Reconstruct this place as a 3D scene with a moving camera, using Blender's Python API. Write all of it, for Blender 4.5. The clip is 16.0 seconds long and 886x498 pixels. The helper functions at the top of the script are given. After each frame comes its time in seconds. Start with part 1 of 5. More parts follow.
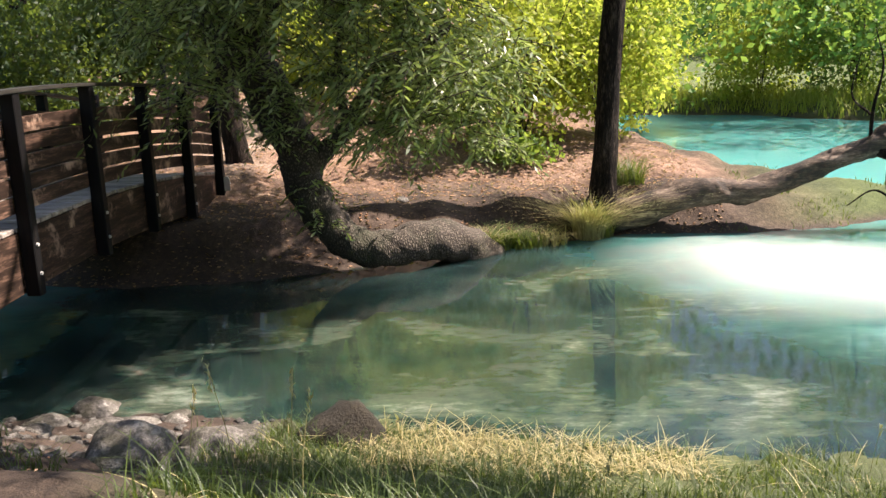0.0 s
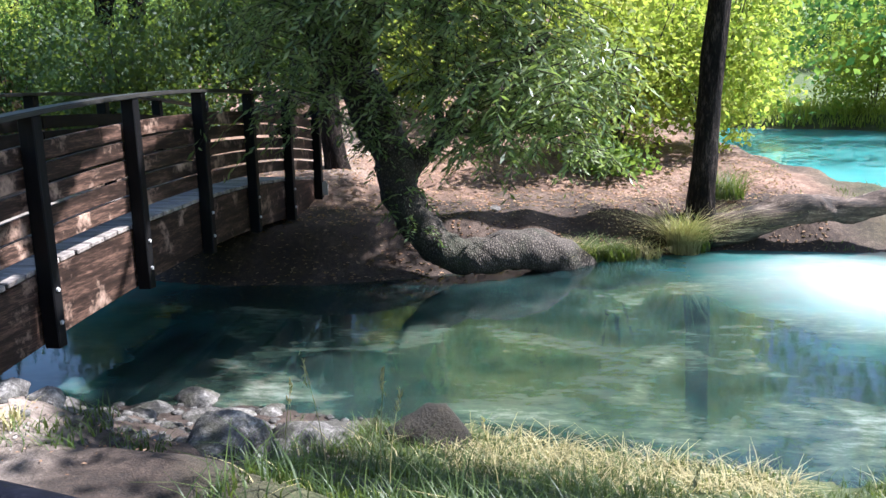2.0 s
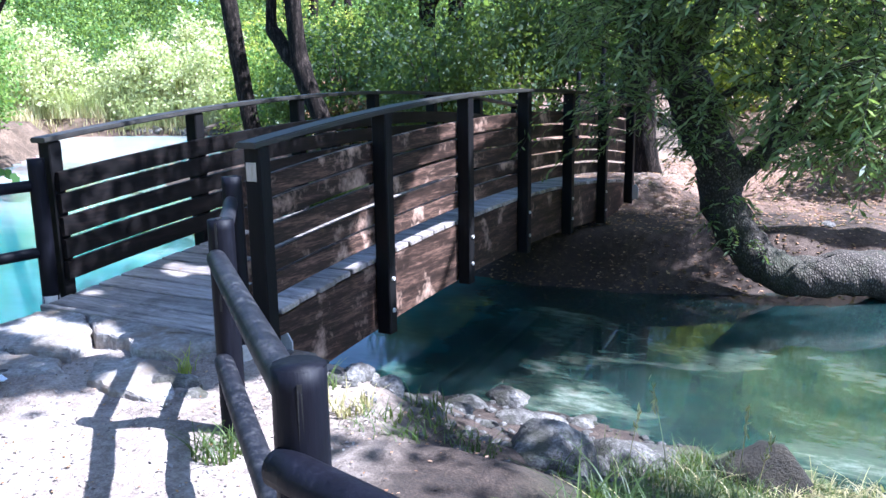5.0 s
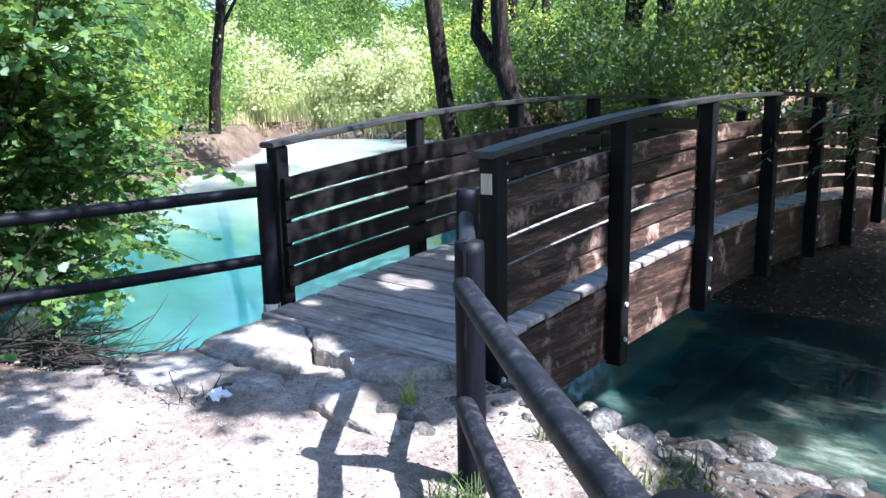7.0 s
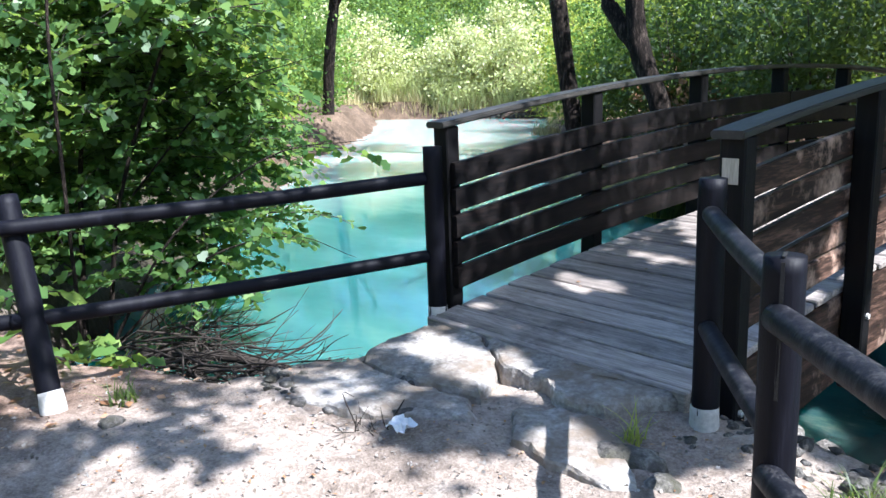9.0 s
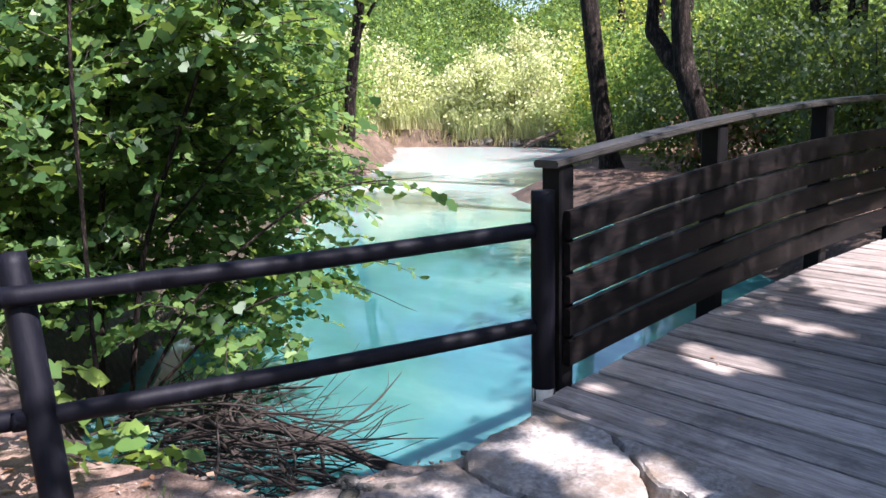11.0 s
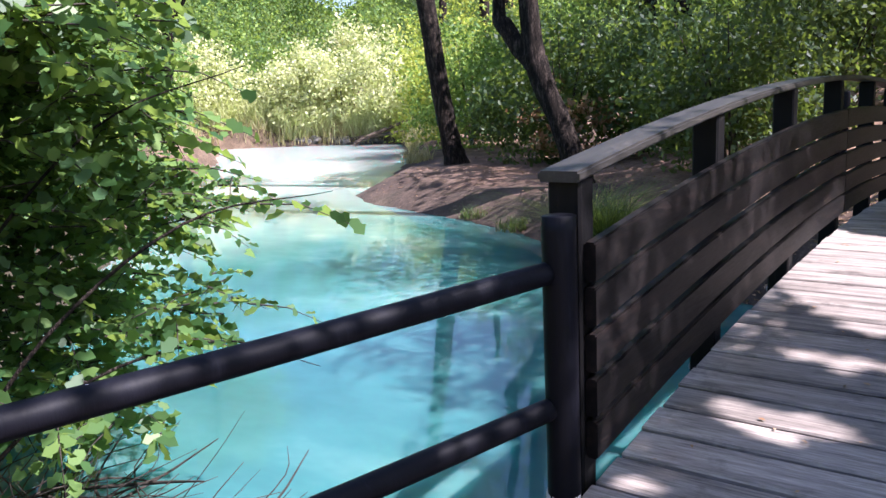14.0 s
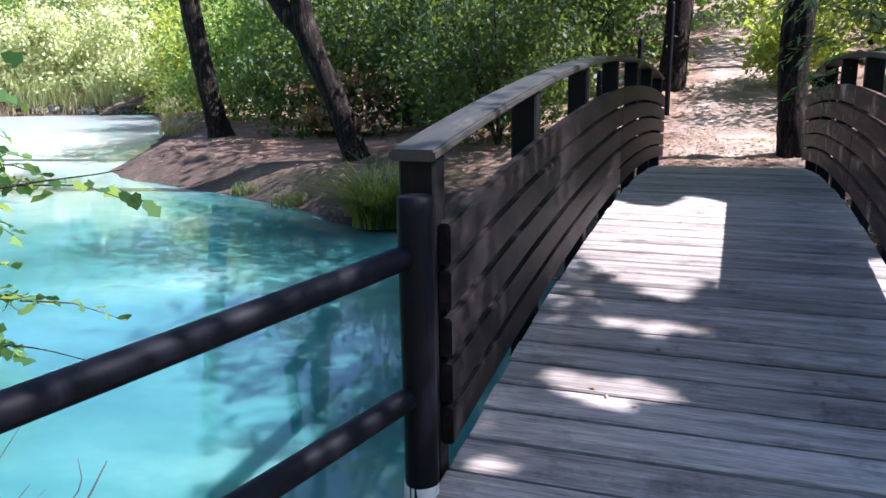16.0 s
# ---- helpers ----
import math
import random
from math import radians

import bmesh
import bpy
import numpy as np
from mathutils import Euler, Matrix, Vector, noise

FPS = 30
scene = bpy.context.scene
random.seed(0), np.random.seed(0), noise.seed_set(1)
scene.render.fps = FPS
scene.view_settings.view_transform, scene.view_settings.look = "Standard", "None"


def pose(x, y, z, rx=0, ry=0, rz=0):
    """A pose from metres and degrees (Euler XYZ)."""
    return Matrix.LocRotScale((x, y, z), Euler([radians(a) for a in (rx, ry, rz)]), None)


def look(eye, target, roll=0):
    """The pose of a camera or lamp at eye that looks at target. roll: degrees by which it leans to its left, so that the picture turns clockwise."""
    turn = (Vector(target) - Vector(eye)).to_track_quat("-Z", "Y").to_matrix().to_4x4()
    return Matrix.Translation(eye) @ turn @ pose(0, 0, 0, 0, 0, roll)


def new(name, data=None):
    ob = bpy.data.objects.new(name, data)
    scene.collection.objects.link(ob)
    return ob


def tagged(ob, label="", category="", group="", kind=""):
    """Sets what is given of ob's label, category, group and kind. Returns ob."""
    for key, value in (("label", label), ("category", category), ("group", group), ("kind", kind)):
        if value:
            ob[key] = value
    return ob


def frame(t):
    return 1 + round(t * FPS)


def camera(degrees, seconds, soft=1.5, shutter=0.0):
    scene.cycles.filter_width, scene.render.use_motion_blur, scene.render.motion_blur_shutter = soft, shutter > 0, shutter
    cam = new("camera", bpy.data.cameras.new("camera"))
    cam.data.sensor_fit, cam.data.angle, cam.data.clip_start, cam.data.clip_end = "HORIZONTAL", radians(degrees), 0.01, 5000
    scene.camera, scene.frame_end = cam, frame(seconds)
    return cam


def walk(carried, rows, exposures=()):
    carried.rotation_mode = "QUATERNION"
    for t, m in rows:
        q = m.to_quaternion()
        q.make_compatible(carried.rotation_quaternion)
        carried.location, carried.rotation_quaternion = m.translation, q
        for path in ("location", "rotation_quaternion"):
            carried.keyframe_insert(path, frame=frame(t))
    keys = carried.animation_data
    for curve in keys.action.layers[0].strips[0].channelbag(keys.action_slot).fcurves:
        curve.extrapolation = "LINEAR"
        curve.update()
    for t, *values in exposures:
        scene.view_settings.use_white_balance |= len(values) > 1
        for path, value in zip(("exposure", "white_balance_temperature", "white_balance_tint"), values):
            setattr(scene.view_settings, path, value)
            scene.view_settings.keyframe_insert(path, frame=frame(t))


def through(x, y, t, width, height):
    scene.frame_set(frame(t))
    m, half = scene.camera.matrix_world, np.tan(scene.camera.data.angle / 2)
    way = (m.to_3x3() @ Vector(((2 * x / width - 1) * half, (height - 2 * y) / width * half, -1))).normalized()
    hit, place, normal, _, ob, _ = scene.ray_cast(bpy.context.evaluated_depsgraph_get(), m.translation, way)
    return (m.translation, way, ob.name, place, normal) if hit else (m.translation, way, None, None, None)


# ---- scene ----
cam = camera(57.7, 16.0)
PATH = [
    (0, (0.077, 1.576, 1.512), (0.036, 3.528, 1.079), -1.74),
    (0.5, (0.085, 1.552, 1.518), (-0.001, 3.505, 1.096), -1.55),
    (1, (0.080, 1.543, 1.510), (-0.054, 3.495, 1.095), -1.46),
    (1.5, (0.078, 1.525, 1.512), (-0.117, 3.473, 1.099), -1.38),
    (2, (0.076, 1.504, 1.513), (-0.189, 3.445, 1.108), -1.19),
    (2.5, (0.052, 1.508, 1.504), (-0.328, 3.429, 1.101), -1.30),
    (3, (-0.010, 1.556, 1.506), (-0.499, 3.451, 1.095), -1.26),
    (3.5, (-0.079, 1.604, 1.507), (-0.664, 3.471, 1.096), -1.02),
    (4, (-0.161, 1.609, 1.517), (-0.844, 3.444, 1.112), -1.07),
    (4.5, (-0.240, 1.629, 1.519), (-1.030, 3.425, 1.126), -0.93),
    (5, (-0.306, 1.646, 1.526), (-1.230, 3.376, 1.132), -0.89),
    (7.5, (-1.066, 1.978, 1.520), (-2.406, 3.410, 1.130), -1.20),
    (8, (-1.270, 2.009, 1.503), (-2.644, 3.403, 1.092), -1.65),
    (8.5, (-1.524, 2.066, 1.491), (-2.954, 3.406, 1.091), -2.29),
    (9, (-1.767, 2.117, 1.487), (-3.235, 3.409, 1.069), -1.94),
    (9.5, (-2.053, 2.138, 1.511), (-3.538, 3.423, 1.134), -2.08),
    (12, (-3.219, 2.652, 1.486), (-4.715, 3.934, 1.142), -1.08),
    (12.5, (-3.448, 2.761, 1.483), (-4.933, 4.058, 1.146), -0.62),
    (13, (-3.693, 2.814, 1.478), (-5.116, 4.173, 1.119), 0.32),
    (13.5, (-3.942, 2.834, 1.498), (-5.244, 4.311, 1.147), -1.64),
    (14, (-4.073, 2.917, 1.489), (-5.252, 4.489, 1.114), -2.70),
    (14.5, (-4.198, 3.035, 1.488), (-5.270, 4.676, 1.089), -2.66),
    (15, (-4.267, 3.035, 1.494), (-5.204, 4.749, 1.062), -1.24),
    (15.5, (-4.352, 2.976, 1.504), (-5.157, 4.754, 1.066), -1.22),
    (16, (-4.401, 2.930, 1.500), (-5.060, 4.762, 1.040), -1.00),
]
EXPOSURES = [(0.0, 1.56, 7000, 20), (1.5, 1.66, 6150, 20), (2.5, 1.82, 4950, 12), (3.5, 2.02, 4650, 12), (5.0, 2.12, 4900, 18), (9.5, 1.76, 5500, 12), (12.0, 1.70, 5950, 32), (16.0, 1.84, 5500, 22)]
walk(cam, [(t, look(eye, target, roll)) for t, eye, target, roll in PATH], EXPOSURES)

# ---- light ----
TO_SUN = Vector((0.765, 0.18, 1.0)).normalized()
world = bpy.data.worlds.new("world")
scene.world = world
world.use_nodes = True
sky = world.node_tree.nodes.new("ShaderNodeTexSky")
sky.sky_type, sky.sun_disc = "NISHITA", False
sky.sun_elevation, sky.sun_rotation = radians(52), radians(76.8)
world.node_tree.links.new(sky.outputs[0], world.node_tree.nodes["Background"].inputs[0])
world.node_tree.nodes["Background"].inputs[1].default_value = 0.085
sun = new("sun", bpy.data.lights.new("sun", "SUN"))
sun.data.energy, sun.data.angle, sun.data.color = 5.0, radians(0.5), (1.0, 0.94, 0.84)
sun.matrix_world = look(TO_SUN * 50, (0, 0, 0))


# ---- materials ----
def material(name):
    m = bpy.data.materials.new(name)
    m.use_nodes = True
    return m, m.node_tree, m.node_tree.nodes["Principled BSDF"]


def noise_node(nt, vector, scale, detail=4.0, rough=0.6):
    n = nt.nodes.new("ShaderNodeTexNoise")
    n.inputs["Scale"].default_value, n.inputs["Detail"].default_value = scale, detail
    n.inputs["Roughness"].default_value = rough
    if vector is not None:
        nt.links.new(vector, n.inputs["Vector"])
    return n.outputs["Fac"]


def ramp_node(nt, fac, stops):
    r = nt.nodes.new("ShaderNodeValToRGB")
    while len(r.color_ramp.elements) < len(stops):
        r.color_ramp.elements.new(0.5)
    for e, (p, c) in zip(r.color_ramp.elements, stops):
        e.position, e.color = p, (*c, 1.0)
    nt.links.new(fac, r.inputs["Fac"])
    return r.outputs["Color"]


def mix_node(nt, fac, a, b, blend="MIX"):
    n = nt.nodes.new("ShaderNodeMix")
    n.data_type, n.blend_type = "RGBA", blend
    for value, socket in ((fac, n.inputs[0]), (a, n.inputs[6]), (b, n.inputs[7])):
        if isinstance(value, (int, float)):
            socket.default_value = value
        elif isinstance(value, tuple):
            socket.default_value = (*value, 1.0)
        else:
            nt.links.new(value, socket)
    return n.outputs[2]


def math_node(nt, op, a, b=0.0, clamp=False):
    n = nt.nodes.new("ShaderNodeMath")
    n.operation, n.use_clamp = op, clamp
    for value, socket in ((a, n.inputs[0]), (b, n.inputs[1])):
        if isinstance(value, (int, float)):
            socket.default_value = value
        else:
            nt.links.new(value, socket)
    return n.outputs[0]


def bump_node(nt, height, strength, distance):
    b = nt.nodes.new("ShaderNodeBump")
    b.inputs["Strength"].default_value, b.inputs["Distance"].default_value = strength, distance
    nt.links.new(height, b.inputs["Height"])
    return b.outputs["Normal"]


def place_node(nt, stretch=(1, 1, 1), world_space=False, shift=True):
    """Coordinates in metres, stretched along the grain; each object takes its own piece of the pattern."""
    m = nt.nodes.new("ShaderNodeMapping")
    m.inputs["Scale"].default_value = stretch
    if world_space:
        g = nt.nodes.new("ShaderNodeNewGeometry")
        nt.links.new(g.outputs["Position"], m.inputs["Vector"])
    else:
        c = nt.nodes.new("ShaderNodeTexCoord")
        nt.links.new(c.outputs["Object"], m.inputs["Vector"])
        if shift:
            o = nt.nodes.new("ShaderNodeObjectInfo")
            v = nt.nodes.new("ShaderNodeCombineXYZ")
            s = math_node(nt, "MULTIPLY", o.outputs["Random"], 37.0)
            for k in range(3):
                nt.links.new(s, v.inputs[k])
            nt.links.new(v.outputs[0], m.inputs["Location"])
    return m.outputs["Vector"]


def surface(name, stops, scale, rough=(0.6, 0.9), bump=0.4, depth=0.01, stretch=(1, 1, 1), world_space=False, fine=8.0, dirt=None, spread=0.0):
    m, nt, bsdf = material(name)
    v = place_node(nt, stretch, world_space)
    big, small = noise_node(nt, v, scale, 5), noise_node(nt, v, scale * fine, 4, 0.7)
    both = math_node(nt, "ADD", math_node(nt, "MULTIPLY", big, 0.55), math_node(nt, "MULTIPLY", small, 0.45))
    colour = ramp_node(nt, both, stops)
    if dirt:
        patch = noise_node(nt, place_node(nt, (1, 1, 1), world_space), dirt[1], 5, 0.7)
        colour = mix_node(nt, ramp_node(nt, patch, [(dirt[2], (0, 0, 0)), (dirt[3], (1, 1, 1))]), colour, dirt[0])
    if spread:
        o = nt.nodes.new("ShaderNodeObjectInfo")
        h = nt.nodes.new("ShaderNodeHueSaturation")
        nt.links.new(math_node(nt, "ADD", math_node(nt, "MULTIPLY", o.outputs["Random"], spread), 1.0 - spread / 2), h.inputs["Value"])
        nt.links.new(colour, h.inputs["Color"])
        colour = h.outputs["Color"]
    nt.links.new(colour, bsdf.inputs["Base Color"])
    r = math_node(nt, "ADD", math_node(nt, "MULTIPLY", small, rough[1] - rough[0]), rough[0])
    nt.links.new(r, bsdf.inputs["Roughness"])
    nt.links.new(bump_node(nt, both, bump, depth), bsdf.inputs["Normal"])
    return m


def leafy(name, stops, through=0.35, rough=0.5):
    """A leaf: each one of a mesh takes its own tone, and part of the light shines through."""
    m, nt, bsdf = material(name)
    g = nt.nodes.new("ShaderNodeNewGeometry")
    patch = noise_node(nt, place_node(nt, world_space=True), 0.8, 2)
    f = math_node(nt, "ADD", math_node(nt, "MULTIPLY", g.outputs["Random Per Island"], 0.6), math_node(nt, "MULTIPLY", patch, 0.4))
    colour = ramp_node(nt, f, stops)
    nt.links.new(colour, bsdf.inputs["Base Color"])
    bsdf.inputs["Roughness"].default_value = rough
    t = nt.nodes.new("ShaderNodeBsdfTranslucent")
    nt.links.new(mix_node(nt, 0.55, colour, (0.32, 0.42, 0.05)), t.inputs["Color"])
    x = nt.nodes.new("ShaderNodeMixShader")
    x.inputs[0].default_value = through
    nt.links.new(bsdf.outputs[0], x.inputs[1])
    nt.links.new(t.outputs[0], x.inputs[2])
    nt.links.new(x.outputs[0], nt.nodes["Material Output"].inputs["Surface"])
    return m


def water_material():
    m, nt, bsdf = material("water")
    v = place_node(nt, world_space=True)
    g = nt.nodes.new("ShaderNodeSeparateXYZ")
    nt.links.new(v, g.inputs[0])
    swirl = noise_node(nt, place_node(nt, (0.55, 0.9, 1), True), 0.55, 5, 0.6)
    mottle = nt.nodes.new("ShaderNodeTexNoise")
    mottle.inputs["Scale"].default_value, mottle.inputs["Detail"].default_value, mottle.inputs["Distortion"].default_value = 0.75, 6, 0.9
    nt.links.new(place_node(nt, (0.8, 1.2, 1), True), mottle.inputs["Vector"])
    fine_streak = noise_node(nt, place_node(nt, (0.8, 2.0, 1), True), 5.0, 6, 0.75)
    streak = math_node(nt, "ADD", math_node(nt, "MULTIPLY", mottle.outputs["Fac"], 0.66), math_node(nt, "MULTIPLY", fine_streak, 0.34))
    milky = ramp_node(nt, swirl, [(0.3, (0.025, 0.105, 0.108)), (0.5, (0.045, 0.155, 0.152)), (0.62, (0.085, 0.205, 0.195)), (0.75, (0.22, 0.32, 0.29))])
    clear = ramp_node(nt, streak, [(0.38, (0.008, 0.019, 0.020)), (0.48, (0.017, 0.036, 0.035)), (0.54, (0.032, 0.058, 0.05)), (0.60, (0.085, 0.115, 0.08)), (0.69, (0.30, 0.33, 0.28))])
    # Sun patch over the stream's pale bed, painted into the water colour.
    lit_spot = nt.nodes.new("ShaderNodeVectorMath")
    lit_spot.operation = "DISTANCE"
    lit_spot.inputs[1].default_value = (-0.45, 8.55, -1.0)
    nt.links.new(v, lit_spot.inputs[0])
    sun_patch = nt.nodes.new("ShaderNodeMapRange")
    sun_patch.inputs[1].default_value, sun_patch.inputs[2].default_value = 1.7, 0.1
    nt.links.new(math_node(nt, "ADD", lit_spot.outputs["Value"], math_node(nt, "MULTIPLY", math_node(nt, "SUBTRACT", streak, 0.5), 6.5)), sun_patch.inputs[0])
    sun_tone = ramp_node(nt, streak, [(0.43, (0.018, 0.042, 0.026)), (0.50, (0.085, 0.115, 0.045)), (0.55, (0.26, 0.27, 0.16)), (0.62, (0.52, 0.51, 0.42))])
    clear = mix_node(nt, math_node(nt, "MULTIPLY", sun_patch.outputs[0], 0.65), clear, sun_tone)
    # stream beyond the bridge: clearer, with tree shade put into its colour; pools milky with lime
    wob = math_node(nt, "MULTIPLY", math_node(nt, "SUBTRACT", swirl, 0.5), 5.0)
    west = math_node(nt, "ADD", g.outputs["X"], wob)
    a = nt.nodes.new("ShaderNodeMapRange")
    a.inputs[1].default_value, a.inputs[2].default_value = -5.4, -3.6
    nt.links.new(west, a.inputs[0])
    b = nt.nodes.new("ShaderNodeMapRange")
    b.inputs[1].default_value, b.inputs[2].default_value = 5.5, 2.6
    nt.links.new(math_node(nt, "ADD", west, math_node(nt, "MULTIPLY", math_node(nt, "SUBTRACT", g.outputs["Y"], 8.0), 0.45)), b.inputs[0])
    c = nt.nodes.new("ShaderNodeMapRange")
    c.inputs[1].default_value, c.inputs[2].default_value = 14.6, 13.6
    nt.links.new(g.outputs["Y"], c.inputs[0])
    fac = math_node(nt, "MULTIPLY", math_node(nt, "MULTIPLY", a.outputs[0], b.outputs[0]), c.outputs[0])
    # upper pool and the reach by the spit: sunlight put into a paler, limy colour
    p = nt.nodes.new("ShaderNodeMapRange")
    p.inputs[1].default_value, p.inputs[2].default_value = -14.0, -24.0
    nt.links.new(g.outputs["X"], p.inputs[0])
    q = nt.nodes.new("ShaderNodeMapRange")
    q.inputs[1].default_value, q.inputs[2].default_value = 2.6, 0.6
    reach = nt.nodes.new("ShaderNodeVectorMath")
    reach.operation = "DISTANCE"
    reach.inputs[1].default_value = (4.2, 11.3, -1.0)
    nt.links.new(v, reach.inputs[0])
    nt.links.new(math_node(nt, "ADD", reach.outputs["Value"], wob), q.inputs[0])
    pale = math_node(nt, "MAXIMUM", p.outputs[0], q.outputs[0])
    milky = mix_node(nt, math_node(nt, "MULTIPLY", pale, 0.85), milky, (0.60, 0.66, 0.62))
    further = math_node(nt, "MULTIPLY", math_node(nt, "SUBTRACT", 1.0, c.outputs[0]), math_node(nt, "GREATER_THAN", g.outputs["X"], 3.0))
    milky = mix_node(nt, further, milky, mix_node(nt, swirl, (0.08, 0.36, 0.38), (0.16, 0.46, 0.44)))
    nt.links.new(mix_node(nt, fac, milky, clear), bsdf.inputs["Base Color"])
    bsdf.inputs["Roughness"].default_value, bsdf.inputs["IOR"].default_value = 0.015, 1.38
    bsdf.inputs["Subsurface Weight"].default_value, bsdf.inputs["Subsurface Scale"].default_value = 0.8, 1.0
    bsdf.inputs["Subsurface Radius"].default_value = (0.3, 0.8, 0.8)
    w1 = noise_node(nt, place_node(nt, (1, 1.8, 1), True), 2.2, 3)
    w2 = noise_node(nt, place_node(nt, (1, 1.4, 1), True), 9.0, 3)
    wave = math_node(nt, "ADD", w1, math_node(nt, "MULTIPLY", w2, 0.3))
    nt.links.new(bump_node(nt, wave, 0.04, 0.03), bsdf.inputs["Normal"])
    t = nt.nodes.new("ShaderNodeBsdfTransparent")
    t.inputs["Color"].default_value = (0.55, 0.85, 0.82, 1)
    x = nt.nodes.new("ShaderNodeMixShader")
    nt.links.new(math_node(nt, "MULTIPLY", fac, 0.25), x.inputs[0])
    nt.links.new(bsdf.outputs[0], x.inputs[1])
    nt.links.new(t.outputs[0], x.inputs[2])
    nt.links.new(x.outputs[0], nt.nodes["Material Output"].inputs["Surface"])
    return m


def ground_material():
    """Pale trodden gravel, red-brown litter, dark wet soil and mossy bank, by the sheet's own zones."""
    m, nt, bsdf = material("ground")
    v = place_node(nt, world_space=True)
    zone = nt.nodes.new("ShaderNodeAttribute")
    zone.attribute_name = "zone"
    z = nt.nodes.new("ShaderNodeSeparateColor")
    nt.links.new(zone.outputs["Color"], z.inputs[0])
    n1, n2, n3 = noise_node(nt, v, 1.3, 6), noise_node(nt, v, 14, 5, 0.7), noise_node(nt, v, 70, 3, 0.7)
    mixn = math_node(nt, "ADD", math_node(nt, "MULTIPLY", n1, 0.4), math_node(nt, "ADD", math_node(nt, "MULTIPLY", n2, 0.35), math_node(nt, "MULTIPLY", n3, 0.25)))
    gravel = ramp_node(nt, mixn, [(0.34, (0.06, 0.043, 0.032)), (0.46, (0.20, 0.155, 0.122)), (0.57, (0.38, 0.315, 0.262)), (0.70, (0.60, 0.54, 0.48))])
    litter = ramp_node(nt, mixn, [(0.34, (0.035, 0.018, 0.012)), (0.47, (0.155, 0.086, 0.056)), (0.58, (0.32, 0.20, 0.14)), (0.72, (0.50, 0.37, 0.28))])
    soil = ramp_node(nt, mixn, [(0.38, (0.010, 0.007, 0.005)), (0.52, (0.045, 0.029, 0.020)), (0.68, (0.16, 0.115, 0.085))])
    moss = ramp_node(nt, mixn, [(0.35, (0.03, 0.045, 0.012)), (0.55, (0.08, 0.11, 0.03)), (0.75, (0.20, 0.21, 0.08))])
    colour = mix_node(nt, z.outputs[0], soil, gravel)
    colour = mix_node(nt, z.outputs[1], colour, litter)
    colour = mix_node(nt, z.outputs[2], colour, moss)
    nt.links.new(colour, bsdf.inputs["Base Color"])
    bsdf.inputs["Roughness"].default_value = 0.93
    nt.links.new(bump_node(nt, mixn, 0.8, 0.05), bsdf.inputs["Normal"])
    return m


def bark_material():
    """Old willow bark: corky ridges parted by a net of dark grooves."""
    m, nt, bsdf = material("grooved willow bark")
    v = place_node(nt, (1.0, 1.0, 0.62), True)
    warp = nt.nodes.new("ShaderNodeVectorMath")
    warp.operation = "MULTIPLY_ADD"
    n = nt.nodes.new("ShaderNodeTexNoise")
    n.inputs["Scale"].default_value, n.inputs["Detail"].default_value = 6.0, 4
    nt.links.new(v, n.inputs["Vector"])
    nt.links.new(n.outputs["Color"], warp.inputs[0])
    warp.inputs[1].default_value = (0.09, 0.09, 0.09)
    nt.links.new(v, warp.inputs[2])
    cells = nt.nodes.new("ShaderNodeTexVoronoi")
    cells.feature = "DISTANCE_TO_EDGE"
    cells.inputs["Scale"].default_value = 34.0
    nt.links.new(warp.outputs[0], cells.inputs["Vector"])
    ridge = math_node(nt, "MULTIPLY", cells.outputs["Distance"], 2.6, True)
    grain = noise_node(nt, v, 40, 4, 0.7)
    stain = noise_node(nt, v, 2.5, 4)
    both = math_node(nt, "ADD", math_node(nt, "MULTIPLY", ridge, 0.62), math_node(nt, "MULTIPLY", grain, 0.38))
    colour = ramp_node(nt, both, [(0.15, (0.022, 0.017, 0.013)), (0.42, (0.060, 0.047, 0.036)), (0.75, (0.155, 0.125, 0.10))])
    colour = mix_node(nt, ramp_node(nt, stain, [(0.48, (0, 0, 0)), (0.7, (0.7, 0.7, 0.7))]), colour, (0.035, 0.04, 0.02))
    nt.links.new(colour, bsdf.inputs["Base Color"])
    bsdf.inputs["Roughness"].default_value = 0.92
    nt.links.new(bump_node(nt, both, 0.7, 0.02), bsdf.inputs["Normal"])
    return m


WATER, GROUND = water_material(), ground_material()
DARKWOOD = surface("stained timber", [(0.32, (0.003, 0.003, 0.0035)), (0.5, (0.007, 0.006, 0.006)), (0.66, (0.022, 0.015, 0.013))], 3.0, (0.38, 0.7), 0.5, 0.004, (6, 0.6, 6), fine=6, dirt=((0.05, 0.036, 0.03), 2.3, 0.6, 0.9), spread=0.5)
# Sunward boards: peeling red-brown, with sunlight put into brighter tones than DARKWOOD's.
REDWOOD = surface("peeling red-brown timber toned for sun", [(0.32, (0.005, 0.004, 0.004)), (0.5, (0.038, 0.023, 0.017)), (0.64, (0.17, 0.098, 0.070))], 3.0, (0.4, 0.7), 0.5, 0.004, (6, 0.6, 6), fine=6, dirt=((0.52, 0.35, 0.26), 2.6, 0.55, 0.70), spread=0.6)
POSTWOOD = surface("black post timber", [(0.3, (0.003, 0.003, 0.0035)), (0.55, (0.006, 0.0055, 0.006)), (0.75, (0.02, 0.015, 0.013))], 3.0, (0.45, 0.75), 0.5, 0.004, (8, 8, 0.7), fine=6, spread=0.4)
